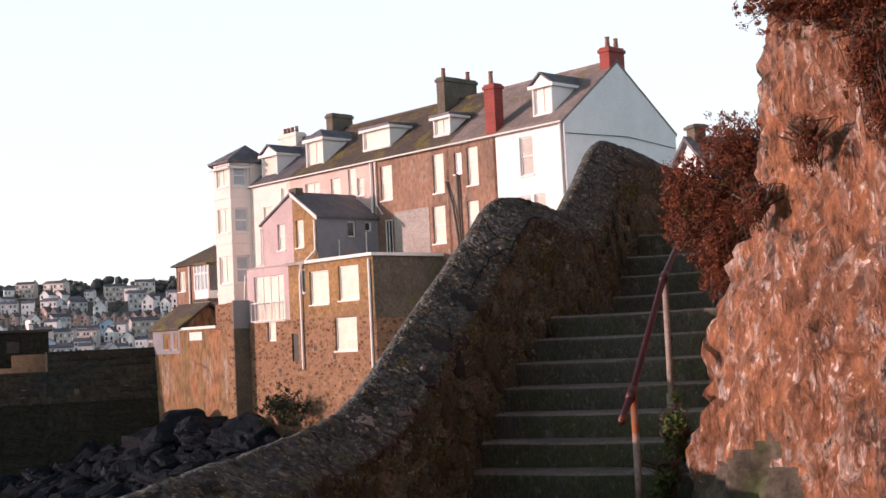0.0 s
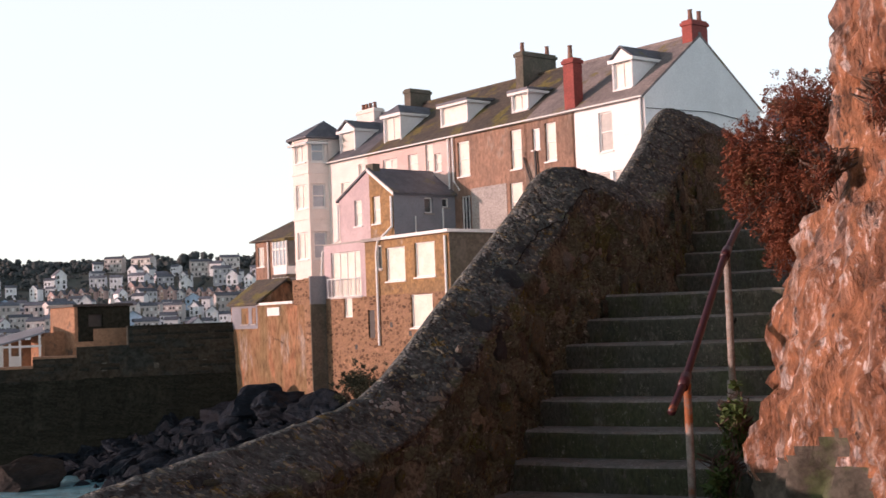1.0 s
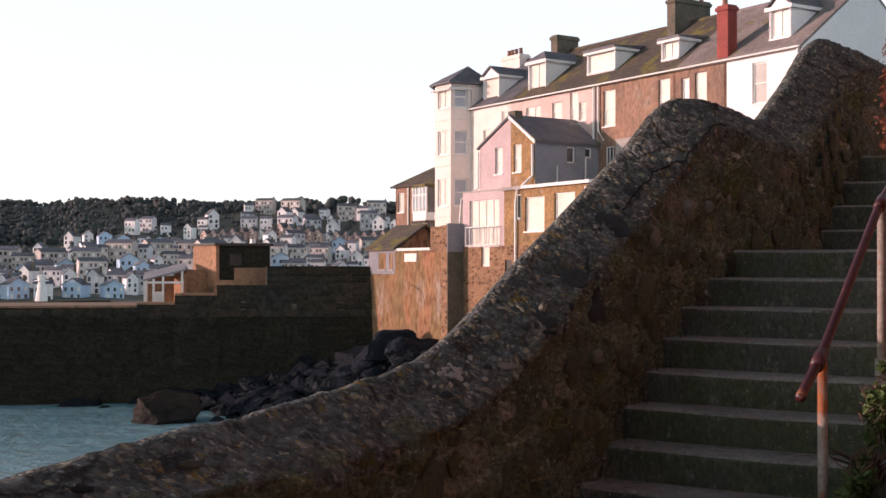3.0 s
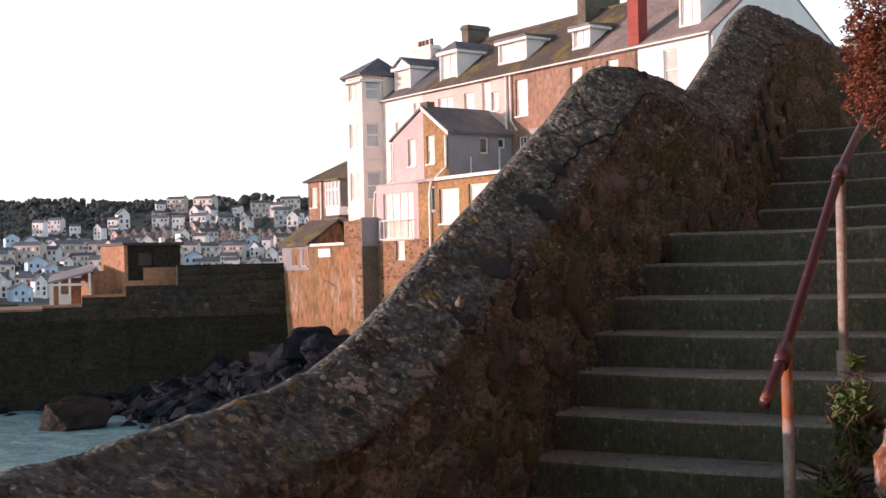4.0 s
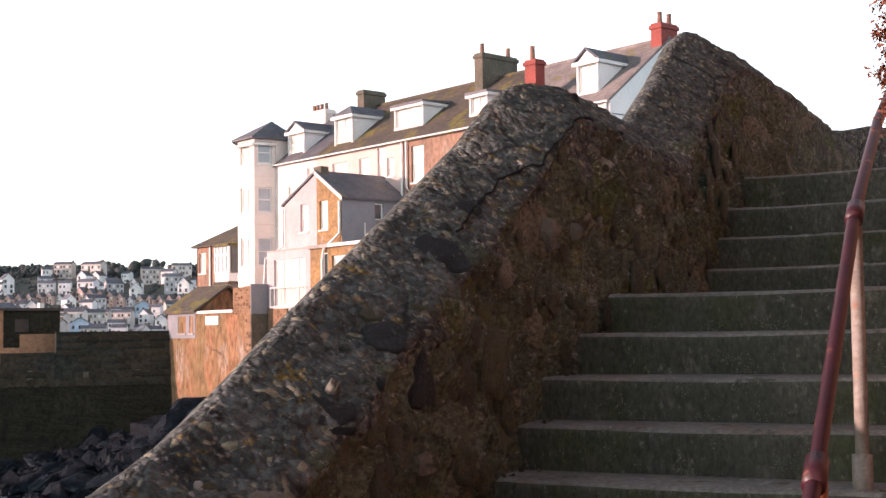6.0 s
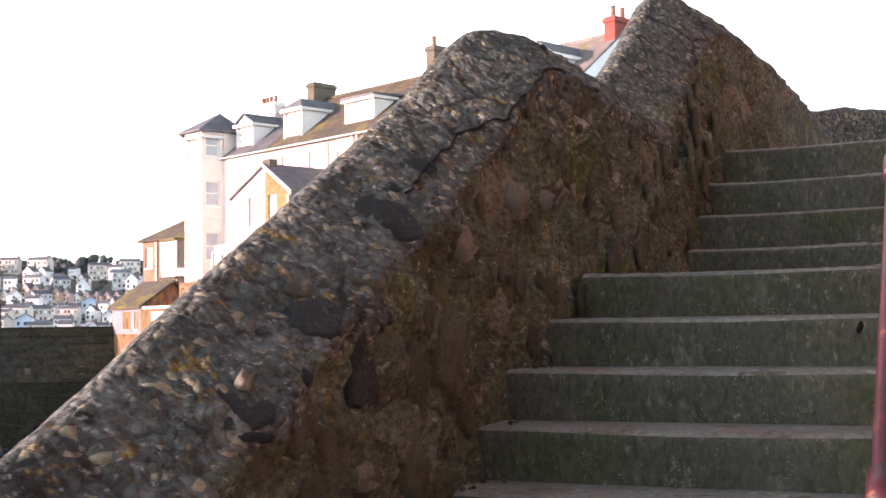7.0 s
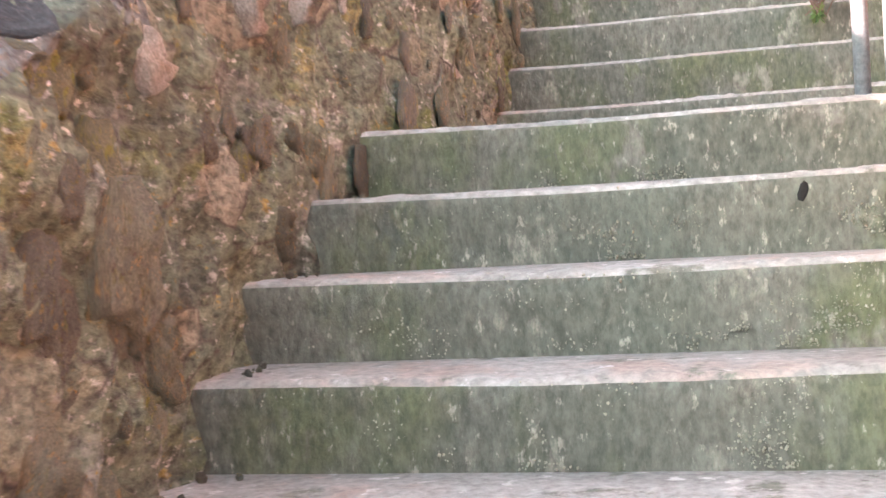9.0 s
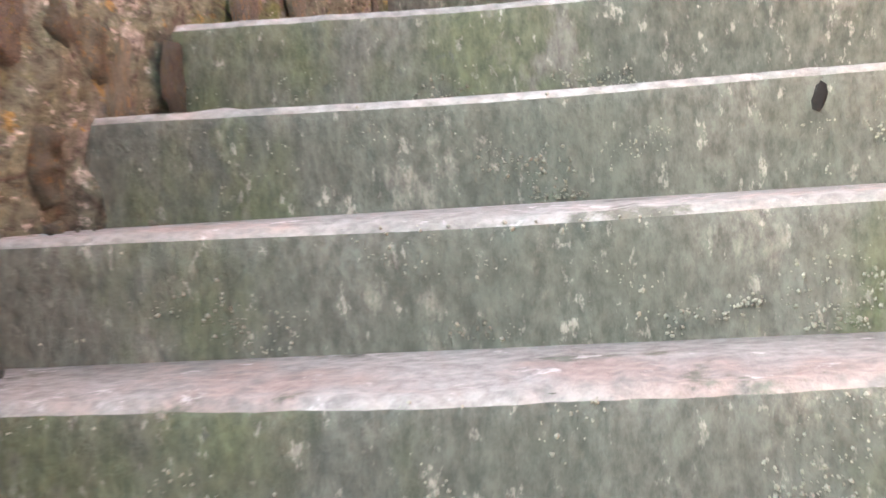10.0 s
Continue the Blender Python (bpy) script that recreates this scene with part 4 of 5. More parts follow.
dormer(p2, 25.4, 27.2, 12.3, 13.9, -0.6, SL, 'gable', (1, 1))
part("downpipe", MB().tube([(27.9, 0.12, 11.8), (27.9, 0.12, 3.0)], 0.06, 8), M_FRAME, p2)

# bay tower at the terrace's end
tw = empty("corner_tower_house", HM, "cream house end with a three-storey bay tower and slate cap", "house", "terrace above the harbour")
FT = [(27.75, 0.0), (28.05, 1.35), (29.95, 1.35), (31.4, 0.0)]


def tower():
    mb = MB()
    z0, z1 = 2.0, 13.65
    levels = [(12.0, 13.4), (8.95, 10.55), (5.6, 7.4)]
    for (a, b) in zip(FT, FT[1:]):
        a, b = Vector((*a, 0)), Vector((*b, 0))
        L = (b - a).length
        d = (b - a) / L
        nn = Vector((-d.y, d.x, 0))
        if nn.y < 0 and abs(d.x) > 0.5:
            nn = -nn
        frame_m = Matrix((( d.x, nn.x, 0, a.x), (d.y, nn.y, 0, a.y), (0, 0, 1, 0), (0, 0, 0, 1)))
        holes = [(0.16 * L, L - 0.16 * L, c, e) for c, e in levels]
        sub = wall_panel(MB(), 0, L, z0, z1, 0.0, holes)
        mb = MB().add([frame_m @ Vector(p) for p in sub.v], sub.f)
        part("wall", mb, M_CREAM, tw)
        for hole, k in zip(holes, range(3)):
            w = window(tw, *hole, 0.0, M_SKYPANE if d.y > 0.5 else M_BRIGHTPANE, bars=(1, 2) if L < 1.6 else (2, 1), fw=0.1)
            w.matrix_basis = frame_m
        for zz in (4.9, 8.2, 11.2):
            band = MB().box((-0.03, -0.02, zz), (L + 0.03, 0.06, zz + 0.14))
            part("string_course", MB().add([frame_m @ Vector(p) for p in band.v], band.f), M_CREAM, tw)
    cap = MB()
    c = (29.0, -0.6, 14.95)
    eave = [(27.5, -1.8, 13.65), (27.5, 0.1, 13.65), (27.8, 1.65, 13.65), (30.2, 1.65, 13.65), (31.8, 0.1, 13.65), (31.8, -1.8, 13.65)]
    n = len(eave)
    cap.add([*eave, *[(x, y, z - 0.12) for x, y, z in eave], c], [*[(i, (i + 1) % n, 2 * n) for i in range(n)], *[(i, i + n, (i + 1) % n + n, (i + 1) % n) for i in range(n)], tuple(range(n, 2 * n))])
    part("roof", cap, M_SLATE, tw)
    part("fascia", MB().tube([(27.6, 0.05, 13.2), (27.9, 1.55, 13.2), (30.1, 1.55, 13.2), (31.6, 0.05, 13.55)], 0.09, 6), M_FRAME, tw)
    body = MB().prism([(28.3, -0.02, -2), (31.4, -0.02, -2), (31.4, -9.2, -2), (28.3, -9.2, -2)], (0, 0, 13.9)).prism([(27.75, -0.05, 11.9), (31.3, -0.05, 11.9), (31.3, -2, 11.9), (27.75, -2, 11.9)], (0, 0, 1.75))
    part("side_wall", body, M_CREAM, tw)
    part("main_roof", gable_roof(MB(), 28.3, 31.5, 0.0, -4.5, -9.2, 11.9, 15.2, 11.9), M_SLATE, tw)
    chimney(tw, 27.6, 29.6, -4.6, -3.8, 14.6, 15.9, M_CREAM, [(28.0, -4.2), (28.5, -4.2), (28.95, -4.2), (29.35, -4.2)], 0.45)


tower()

# rear wing with a pink and ochre gable, and the flat-roofed addition beside it
wing = empty("gabled_wing", HM, "rear wing with half pink, half ochre gable and slate roof", "house")
wh = [(17.85, 18.6, 6.9, 8.4), (16.05, 16.8, 6.9, 8.45)]
VA = 4.46
mb = wall_panel(MB(), 14.81, 17.06, 2.9, 8.5, VA, [wh[1]])
mb.add([(14.81, VA, 8.5), (17.06, VA, 8.5), (17.06, VA, 10.0)], [(0, 1, 2)])
part("wall", mb, M_OCHRE, wing, "ochre stained render")
mb = wall_panel(MB(), 17.06, 20.1, 2.9, 8.5, VA, [wh[0]])
mb.add([(17.06, VA, 8.5), (20.1, VA, 8.5), (17.06, VA, 10.0)], [(0, 1, 2)])
mb.box((20.06, 0, 2.9), (20.1, VA, 8.5))
part("wall", mb, M_PINK, wing, "pink render")
part("wall", wall_panel(MB(), 0, VA, 2.9, 8.5, 14.81, [(1.65, 2.25, 7.4, 8.3), (0.45, 0.95, 7.75, 8.3)], axis='v', out=-1), M_GREYREND, wing, "grey slate-hung side")
for w in wh:
    window(wing, *w, VA, bars=(1, 2))
window(wing, 1.65, 2.25, 7.4, 8.3, 14.81, M_GLASS, axis='v', out=-1, bars=(1, 1))
window(wing, 0.45, 0.95, 7.75, 8.3, 14.81, M_GLASS, axis='v', out=-1, bars=(1, 1))
rf = MB().prism([(14.6, VA + 0.12, 8.42), (17.06, VA + 0.12, 10.02), (17.06, -0.2, 10.02), (14.6, -0.2, 8.42)], (0, 0, 0.13))
rf.prism([(20.3, VA + 0.12, 8.42), (17.06, VA + 0.12, 10.02), (17.06, -0.2, 10.02), (20.3, -0.2, 8.42)], (0, 0, 0.13))
part("roof", rf, M_SLATE, wing)
part("bargeboard", MB().prism([(14.6, VA + 0.13, 8.3), (17.06, VA + 0.13, 9.92), (17.06, VA + 0.13, 10.1), (14.6, VA + 0.13, 8.5)], (0, 0.05, 0)), M_FRAME, wing)
part("downpipe", MB().tube([(14.9, VA + 0.1, 8.3), (14.9, VA + 0.1, 6.6), (15.6, VA + 0.62, 5.8), (15.75, VA + 0.62, 5.2), (15.75, VA + 0.62, 0.0)], 0.07, 8), M_FRAME, wing)
part("downpipe", MB().tube([(20.15, VA + 0.1, 8.3), (20.15, VA + 0.1, 6.2), (21.6, VA + 0.3, 5.6), (21.6, VA + 0.6, 2.0)], 0.06, 8), M_FRAME, wing)
part("chimney_stub", MB().box((16.7, VA - 0.55, 9.6), (17.4, VA - 0.05, 10.35)), M_STACK, wing)
part("waste_pipe", MB().tube([(14.72, 1.0, 7.7), (14.72, 1.0, 5.8)], 0.05, 6).tube([(14.72, 3.0, 7.2), (14.72, 3.0, 5.9)], 0.04, 6), M_FRAME, wing)

flat = empty("flat_roofed_addition", HM, "flat-roofed addition of ochre render over rubble stone", "house")
VB = 4.95
up = [(13.3, 15.05, 3.55, 5.4), (10.7, 12.45, 3.65, 5.5), (15.4, 15.95, 4.25, 5.6), (17.5, 20.5, 2.85, 5.45)]
part("wall", wall_panel(MB(), 9.48, 17.0, 2.8, 5.85, VB, up[:3]), M_OCHRE, flat, "ochre stained render")
part("wall", wall_panel(MB(), 17.0, 21.2, 2.8, 5.9, VB - 0.02, up[3:]), M_PINK, flat, "pink render round the balcony window")
lo = [(11.0, 12.9, 0.95, 2.72), (18.4, 19.25, 1.65, 2.75), (16.25, 16.9, 0.45, 2.0)]
part("basement_wall", wall_panel(MB(), 9.48, 21.2, -5.0, 2.8, VB + 0.02, lo), M_RUBBLE, flat, "rubble stone basement")
part("side_wall", MB().box((9.44, 0, 2.6), (9.5, VB, 5.85)), M_DARKREND, flat, "dark render side")
part("side_wall", MB().box((9.42, 0, -5.0), (9.5, VB, 2.6)), M_RUBBLE, flat)
part("roof", MB().box((9.3, -0.02, 5.85), (17.1, VB + 0.2, 6.02)).box((17.1, -0.02, 5.9), (21.2, VB, 6.0)), M_GREYPATCH, flat)
part("fascia", MB().box((9.28, VB + 0.2, 5.86), (15.1, VB + 0.25, 6.03)).box((9.26, 0, 5.86), (9.3, VB + 0.2, 6.03)), M_FRAME, flat)
for w in up[:3]:
    window(flat, *w, VB, M_BRIGHTPANE if w[0] != 15.4 else M_GLASS, bars=(1, 1))
window(flat, *up[3], VB - 0.02, M_BRIGHTPANE, bars=(4, 1), name="balcony_window")
window(flat, *lo[0], VB + 0.02, M_BRIGHTPANE, bars=(1, 1))
window(flat, *lo[1], VB + 0.02, M_BRIGHTPANE, bars=(1, 1), sill=False)
# black panel set back in the doorway, painting the dark inside it
part("door", MB().box((16.25, VB - 0.12, 0.45), (16.9, VB - 0.08, 2.0)), M_PIPE, flat, "dark panel for the shade inside a door opening")
rail_b = new("balcony_rail")
rail_b.parent = flat
for zz in (3.9, 2.85):
    part("bar", MB().tube([(17.4, VB + 0.18, zz), (20.6, VB + 0.18, zz)], 0.04, 6), M_FRAME, rail_b)
for k in range(9):
    part("baluster", MB().tube([(17.4 + 0.4 * k, VB + 0.18, 2.85), (17.4 + 0.4 * k, VB + 0.18, 3.9)], 0.025, 5), M_FRAME, rail_b)
part("downpipe", MB().tube([(9.7, VB + 0.1, 5.7), (9.7, VB + 0.1, -0.6)], 0.07, 8), M_FRAME, flat)
# flat black patches paint the shade inside small putlog holes
for a, z in ((14.6, 1.0), (12.9, 0.5), (18.0, -0.2)):
    part("putlog_hole", MB().box((a, VB + 0.01, z), (a + 0.24, VB + 0.03, z + 0.28)), M_PIPE, flat)

# walled yard block with a hut on its corner
block = empty("yard_block", HM, "stained sea-wall yard block with a small corner hut", "sea wall")
part("wall", MB().box((21.2, 0.2, -5.2), (30.5, 6.0, 2.62)), M_BLOCK, block)
part("buttress", MB().box((21.15, 5.0, -5.2), (21.75, 6.06, 4.05)).box((21.75, 5.6, 2.5), (23.0, 6.04, 4.0)), M_RUBBLE, block, "brick-edged corner pier")
part("side_wall", MB().box((21.08, 3.0, 2.5), (21.2, 6.06, 4.15)), M_GREYREND, block, "blue-grey rendered side")
# M_STACK's darker tone here paints the shade on the rubble side
part("side_wall", MB().box((21.08, 4.98, -5.0), (21.2, 6.05, 2.5)), M_STACK, block, "stone side with shade in its colour")
part("coping", MB().box((23.0, 5.86, 2.62), (27.2, 6.1, 2.78)), M_FRAME, block)
hut = new("hut")
hut.parent = block
part("wall", wall_panel(MB(), 27.2, 30.4, 1.2, 2.66, 6.02, [(28.3, 29.2, 1.5, 2.5), (27.4, 27.9, 1.5, 2.5)]), M_GREYREND, hut, "pale blue-grey boarding")
for u in (27.2, 30.3):
    part("gable", MB().prism([(u, 6.0, 2.6), (u, 1.8, 2.6), (u, 3.9, 4.14)], (0.1, 0, 0)), M_BLOCK, hut, "stained rendered gable")
window(hut, 28.3, 29.2, 1.5, 2.5, 6.02, M_GLASS, bars=(1, 2), fw=0.12)
window(hut, 27.4, 27.9, 1.5, 2.5, 6.02, M_GLASS, bars=(1, 2), fw=0.1)
part("roof", MB().prism([(26.9, 6.25, 2.66), (30.65, 6.25, 2.66), (30.65, 3.9, 4.2), (26.9, 3.9, 4.2)], (0, 0, 0.16)).prism([(26.9, 1.6, 2.66), (30.65, 1.6, 2.66), (30.65, 3.9, 4.2), (26.9, 3.9, 4.2)], (0, 0, 0.16)), M_MOSSROOF, hut)
part("sign", MB().box((24.6, 6.0, 1.95), (26.0, 6.05, 2.45)), M_SIGN, block, "white sign board")

# lower house past the tower
low = empty("bay_fronted_house", HM, "two-storey brick house with white bay windows and hipped roof", "house")
part("wall", wall_panel(MB(), 32.0, 38.2, 0.0, 7.5, -0.5, [(37.0, 37.9, 5.6, 7.0), (35.2, 35.7, 3.2, 6.8), (37.2, 37.8, 2.8, 4.6)]), M_BROWN, low, "orange-brown render")
part("side_wall", MB().box((38.0, -7.5, 0.0), (38.2, -0.5, 7.5)).box((32.0, -7.5, 0.0), (32.2, -0.5, 7.5)), M_BROWN, low)
hip = MB().add([(31.7, -0.2, 7.45), (38.5, -0.2, 7.45), (38.5, -7.8, 7.45), (31.7, -7.8, 7.45), (33.6, -4.0, 9.6), (35.6, -4.0, 9.6), (31.7, -0.2, 7.35), (38.5, -0.2, 7.35), (38.5, -7.8, 7.35), (31.7, -7.8, 7.35)],
               [(0, 1, 5, 4), (1, 2, 5), (2, 3, 4, 5), (3, 0, 4), (0, 6, 7, 1), (1, 7, 8, 2), (2, 8, 9, 3), (3, 9, 6, 0), (6, 9, 8, 7)])
part("roof", hip, M_MOSSROOF, low)
window(low, 37.0, 37.9, 5.6, 7.0, -0.5, M_BRIGHTPANE, bars=(2, 1))
window(low, 35.2, 35.7, 3.2, 6.8, -0.5, M_GLASS, bars=(1, 2))
window(low, 37.2, 37.8, 2.8, 4.6, -0.5, M_GLASS, bars=(1, 1))
for zz in (2.9, 5.4):
    by = new("bay_window")
    by.parent = low
    bb = MB().prism([(32.3, -0.5, zz - 0.6), (32.7, 0.35, zz - 0.6), (34.4, 0.35, zz - 0.6), (34.8, -0.5, zz - 0.6)], (0, 0, 0.6))
    br = MB().prism([(32.2, -0.5, zz + 1.75), (32.65, 0.45, zz + 1.75), (34.45, 0.45, zz + 1.75), (34.9, -0.5, zz + 1.75)], (0, 0, 0.2))
    part("bay_roof", br, M_MOSSROOF, by)
    part("bay_wall", bb, M_WHITE, by)
    fr = MB().box((32.62, 0.27, zz), (32.74, 0.37, zz + 1.75)).box((34.36, 0.27, zz), (34.48, 0.37, zz + 1.75)).box((33.5, 0.29, zz), (33.6, 0.36, zz + 1.75)).box((32.3, -0.5, zz), (32.42, -0.4, zz + 1.75)).box((32.7, 0.29, zz + 1.15), (34.4, 0.36, zz + 1.27)).box((33.02, 0.29, zz), (33.12, 0.36, zz + 1.75)).box((33.98, 0.29, zz), (34.08, 0.36, zz + 1.75)).box((32.7, 0.29, zz), (34.4, 0.37, zz + 0.1))
    part("frame", fr, M_FRAME, by)
    part("pane", MB().box((32.74, 0.3, zz), (34.36, 0.32, zz + 1.75)), M_SKYPANE, by)
    part("pane", MB().prism([(32.34, -0.48, zz), (32.7, 0.3, zz), (32.74, 0.28, zz), (32.38, -0.5, zz)], (0, 0, 1.75)), M_GLASS, by)
part("pipe", MB().tube([(36.3, -0.4, 7.3), (36.3, -0.4, 2.0)], 0.08, 6), M_FRAME, low)

# small white house behind the head of the steps
cot = empty("cottage", pose(-4.3, 51.3, 0.15, 0, 0, 40), "small white gabled cottage with dark roof", "house")
part("wall", MB().prism([(-2, -3, -1), (-2, 3, -1), (-2, 3, 7.3), (-2, 0, 9.95), (-2, -3, 7.3)], (3.4, 0, 0)), M_WHITE, cot)
part("roof", MB().prism([(-2.3, -3.4, 7.0), (-2.3, 0, 10.0), (1.6, 0, 10.0), (1.6, -3.4, 7.0)], (0, 0, 0.2)), M_SLATE, cot)
part("roof", MB().prism([(-2.3, 3.4, 7.0), (-2.3, 0, 10.0), (1.6, 0, 10.0), (1.6, 3.4, 7.0)], (0, 0, 0.2)), M_SLATE, cot)
part("chimney", MB().box((-1.9, -0.35, 9.5), (-1.3, 0.35, 10.75)), M_STACK, cot)
part("chimney_cap", MB().box((-2.0, -0.45, 10.55), (-1.2, 0.45, 10.68)), M_STACK, cot)

# ---- harbour wall, pier buildings ----
PD = Vector((-0.76, -0.65, 0))
PN = Vector((-0.65, 0.76, 0))
PM = Matrix(((PD.x, PN.x, 0, -42.1), (PD.y, PN.y, 0, 60.6), (0, 0, 1, 0), (0, 0, 0, 1)))     # x along the wall, y behind it
pier = empty("harbour_wall", PM, "dark stone harbour wall stepping down towards its end", "sea wall", kind="structure")
PS = [(-3.0, 6.4, 1.72), (6.4, 9.5, 0.50), (9.5, 12.1, 0.0), (12.1, 14.4, -0.56), (14.4, 60.0, -0.74)]
for xa, xb, top in PS:
    tide = -1.35
    slope = 0.75 / (top + 9)
    part("wall", MB().prism([(xa, -slope * (top - tide), tide), (xa, 0.0, top), (xa, 2.2, top), (xa, 2.2, tide)], (xb - xa, 0, 0)), M_PIER, pier)
    part("wall", MB().prism([(xa, -0.78, -9), (xa, -slope * (top - tide) - 0.03, tide), (xa, 2.2, tide), (xa, 2.2, -9)], (xb - xa, 0, 0)), M_PIERDARK, pier, "dark weed-grown lower courses")
    part("coping", MB().box((xa, -0.06, top), (xb, 2.25, top + 0.13)), M_PIERTOP if top < 0.2 else M_PIER, pier)
rp = random.Random(23)
BLOCKS = [MB().box((-0.5, -0.06, -0.5), (0.5, 0.02, 0.5)).mesh("stone_block", m) for m in (M_PIER, M_PIERDARK, M_PIERPALE)]
for k in range(300):
    x, row = rp.uniform(-1.5, 26), rp.randrange(13)
    top = next(t for a, b, t in PS if a <= x < b)
    z = top - 0.3 - 0.42 * row
    w = rp.uniform(0.5, 1.2)
    if not any(a <= x - w / 2 and x + w / 2 <= b for a, b, t in PS):
        continue
    dark = z < -1.4
    pale = -1.3 < z < -0.4 and rp.random() < 0.3
    ob = new("stone_block", BLOCKS[1 if dark else 2 if pale else 0])
    ob.matrix_basis = Matrix.LocRotScale((x, -0.75 * (top - z) / (top + 9) - rp.uniform(0.005, 0.03) - (0.03 if dark else 0), z), None, (0.3 if pale else w, 1, rp.uniform(0.3, 0.6) if pale else 0.38))
    ob.parent = pier
quay = new("quay", MB().box((-3, 2.2, -9), (60, 34, -1.2)).mesh("quay", M_PIERTOP))
quay.matrix_world = PM
tagged(quay, "stone quay behind the harbour wall", "quay", kind="structure")
bl = empty("pier_building", PM @ pose(9.4, 3.0, 0, 0, 0, -25) @ pose(-9.4, -3.0, 0), "flat-roofed ochre stone pier building", "building")
# front turned from the sun: darker stone colour paints its shade
part("wall", wall_panel(MB(), 5.65, 9.35, -1.2, 3.2, 3.0, [(7.6, 8.6, 1.9, 2.7)], out=-1), M_PIERDARK, bl, "stone side with shade in its colour")
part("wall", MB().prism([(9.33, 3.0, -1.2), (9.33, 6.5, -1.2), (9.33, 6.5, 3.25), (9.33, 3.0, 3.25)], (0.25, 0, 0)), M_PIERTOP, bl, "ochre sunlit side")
part("rear_wall", MB().box((5.65, 6.2, -1.2), (9.4, 6.5, 3.2)), M_PIERTOP, bl)
part("roof", MB().box((5.5, 2.8, 3.2), (9.75, 6.7, 3.36)), M_PIPE, bl)
# black sheet behind the window opening stands for the shade within
part("window_recess", MB().box((7.6, 3.15, 1.9), (8.6, 3.2, 2.7)), M_PIPE, bl)


part("annexe", MB().box((9.6, 4.4, -1.2), (11.0, 6.4, 1.6)), M_PIERTOP, bl)
part("vent", MB().box((6.2, 4.0, 3.36), (6.5, 4.3, 3.7)), M_FRAME, bl)
part("notice", MB().box((6.4, 2.93, 1.35), (7.1, 2.97, 1.75)), M_SIGN, bl)
for x0, x1, z1 in ((6.3, 8.4, 1.75), (8.4, 9.7, 0.95)):
    lw = MB().box((x0, 2.3, -1.2), (x1, 2.7, z1))
    ob = tagged(new("quay_wall", lw.mesh("quay_wall", M_PIERTOP)), "low ochre stone wall on the quay", "wall", "low walls on the quay")
    ob.matrix_world = PM
sh = empty("pier_shelter", PM, "white-framed shelter with sloping lilac-grey roof", "shelter")
part("roof", MB().prism([(14.2, 2.7, 0.85), (11.5, 2.7, 1.55), (11.5, 5.8, 2.0), (14.2, 5.8, 1.3)], (0, 0, 0.12)), M_GREYREND, sh)
for x, y, z1 in ((14.05, 2.8, 0.9), (12.9, 2.8, 1.2), (13.5, 2.8, 1.0), (14.05, 5.6, 1.3), (11.7, 2.8, 1.5)):
    part("post", MB().box((x - 0.07, y - 0.07, -1.2), (x + 0.07, y + 0.07, z1)), M_FRAME, sh)
part("beam", MB().box((11.6, 2.72, 0.72), (14.15, 2.86, 0.86)), M_FRAME, sh)
part("panel", MB().box((12.95, 3.0, -1.2), (13.45, 3.05, 0.2)), M_FRAME, sh)
part("back_wall", MB().box((11.5, 5.5, -1.2), (14.0, 5.7, 1.2)), M_PIERTOP, sh)
part("side_wall", MB().box((11.4, 3.0, -1.2), (11.6, 5.6, 1.4)), M_PIERTOP, sh)
lh = empty("lighthouse", pose(-129, 113, -1.0) @ Matrix.Diagonal((0.85, 0.85, 0.5, 1)), "small white lighthouse at a pier end", "lighthouse")
part("tower", MB().tube([(0, 0, -3), (0, 0, 0.3), (0, 0, 2.4)], [1.0, 0.72, 0.5], 12), M_WHITE, lh)
part("gallery", MB().tube([(0, 0, 2.4), (0, 0, 2.6)], [1.15, 1.15], 12), M_WHITE, lh)
part("lantern", MB().tube([(0, 0, 2.6), (0, 0, 3.5)], [0.62, 0.62], 12), M_FRAME, lh)
part("cap", MB().tube([(0, 0, 3.5), (0, 0, 4.0), (0, 0, 4.3)], [0.95, 0.4, 0.08], 12), M_WHITE, lh)
part("pier_head", MB().box((-8, -12, -6), (3, 12, -3.0)), M_PIER, lh)

# ---- rocky shore ----


def shore_z(x, y):
    return -3.2 - 0.24 * max(-6, min(x, 10)) - 0.06 * max(0, x - 10) - (0.085 + 0.022 * max(0, x - 8)) * max(0, -y)


def shore():
    mb, n, k = MB(), 170, 150
    for i in range(n + 1):
        for j in range(k + 1):
            x, y = -45 + 77 * i / n, -58 + 61 * j / k
            p = Vector((x, y, 0))
            z = shore_z(x, y) - 0.7 + 0.8 * abs(fbm(p * 0.35)) + 0.7 * fbm(p * 0.9) + 0.5 * (noise.cell(p * 0.8)) + 0.3 * fbm(p * 2.3)
            mb.v.append((x, y, z))
    for i in range(n):
        for j in range(k):
            a = i * (k + 1) + j
            mb.f.append((a, a + k + 1, a + k + 2, a + 1))
    ob = new("rocky_shore", mb.mesh("rocky_shore", M_ROCK))
    ob.matrix_world = PM
    return ob


tagged(shore(), "dark wet rocks below the houses", "rocks", kind="structure")
LUMPS = [lump(s, 0.6, 4).mesh("boulder", M_ROCK) for s in range(6)]
LUMP_BROWN = lump(7, 0.6, 4).mesh("boulder", M_ROCKBROWN)


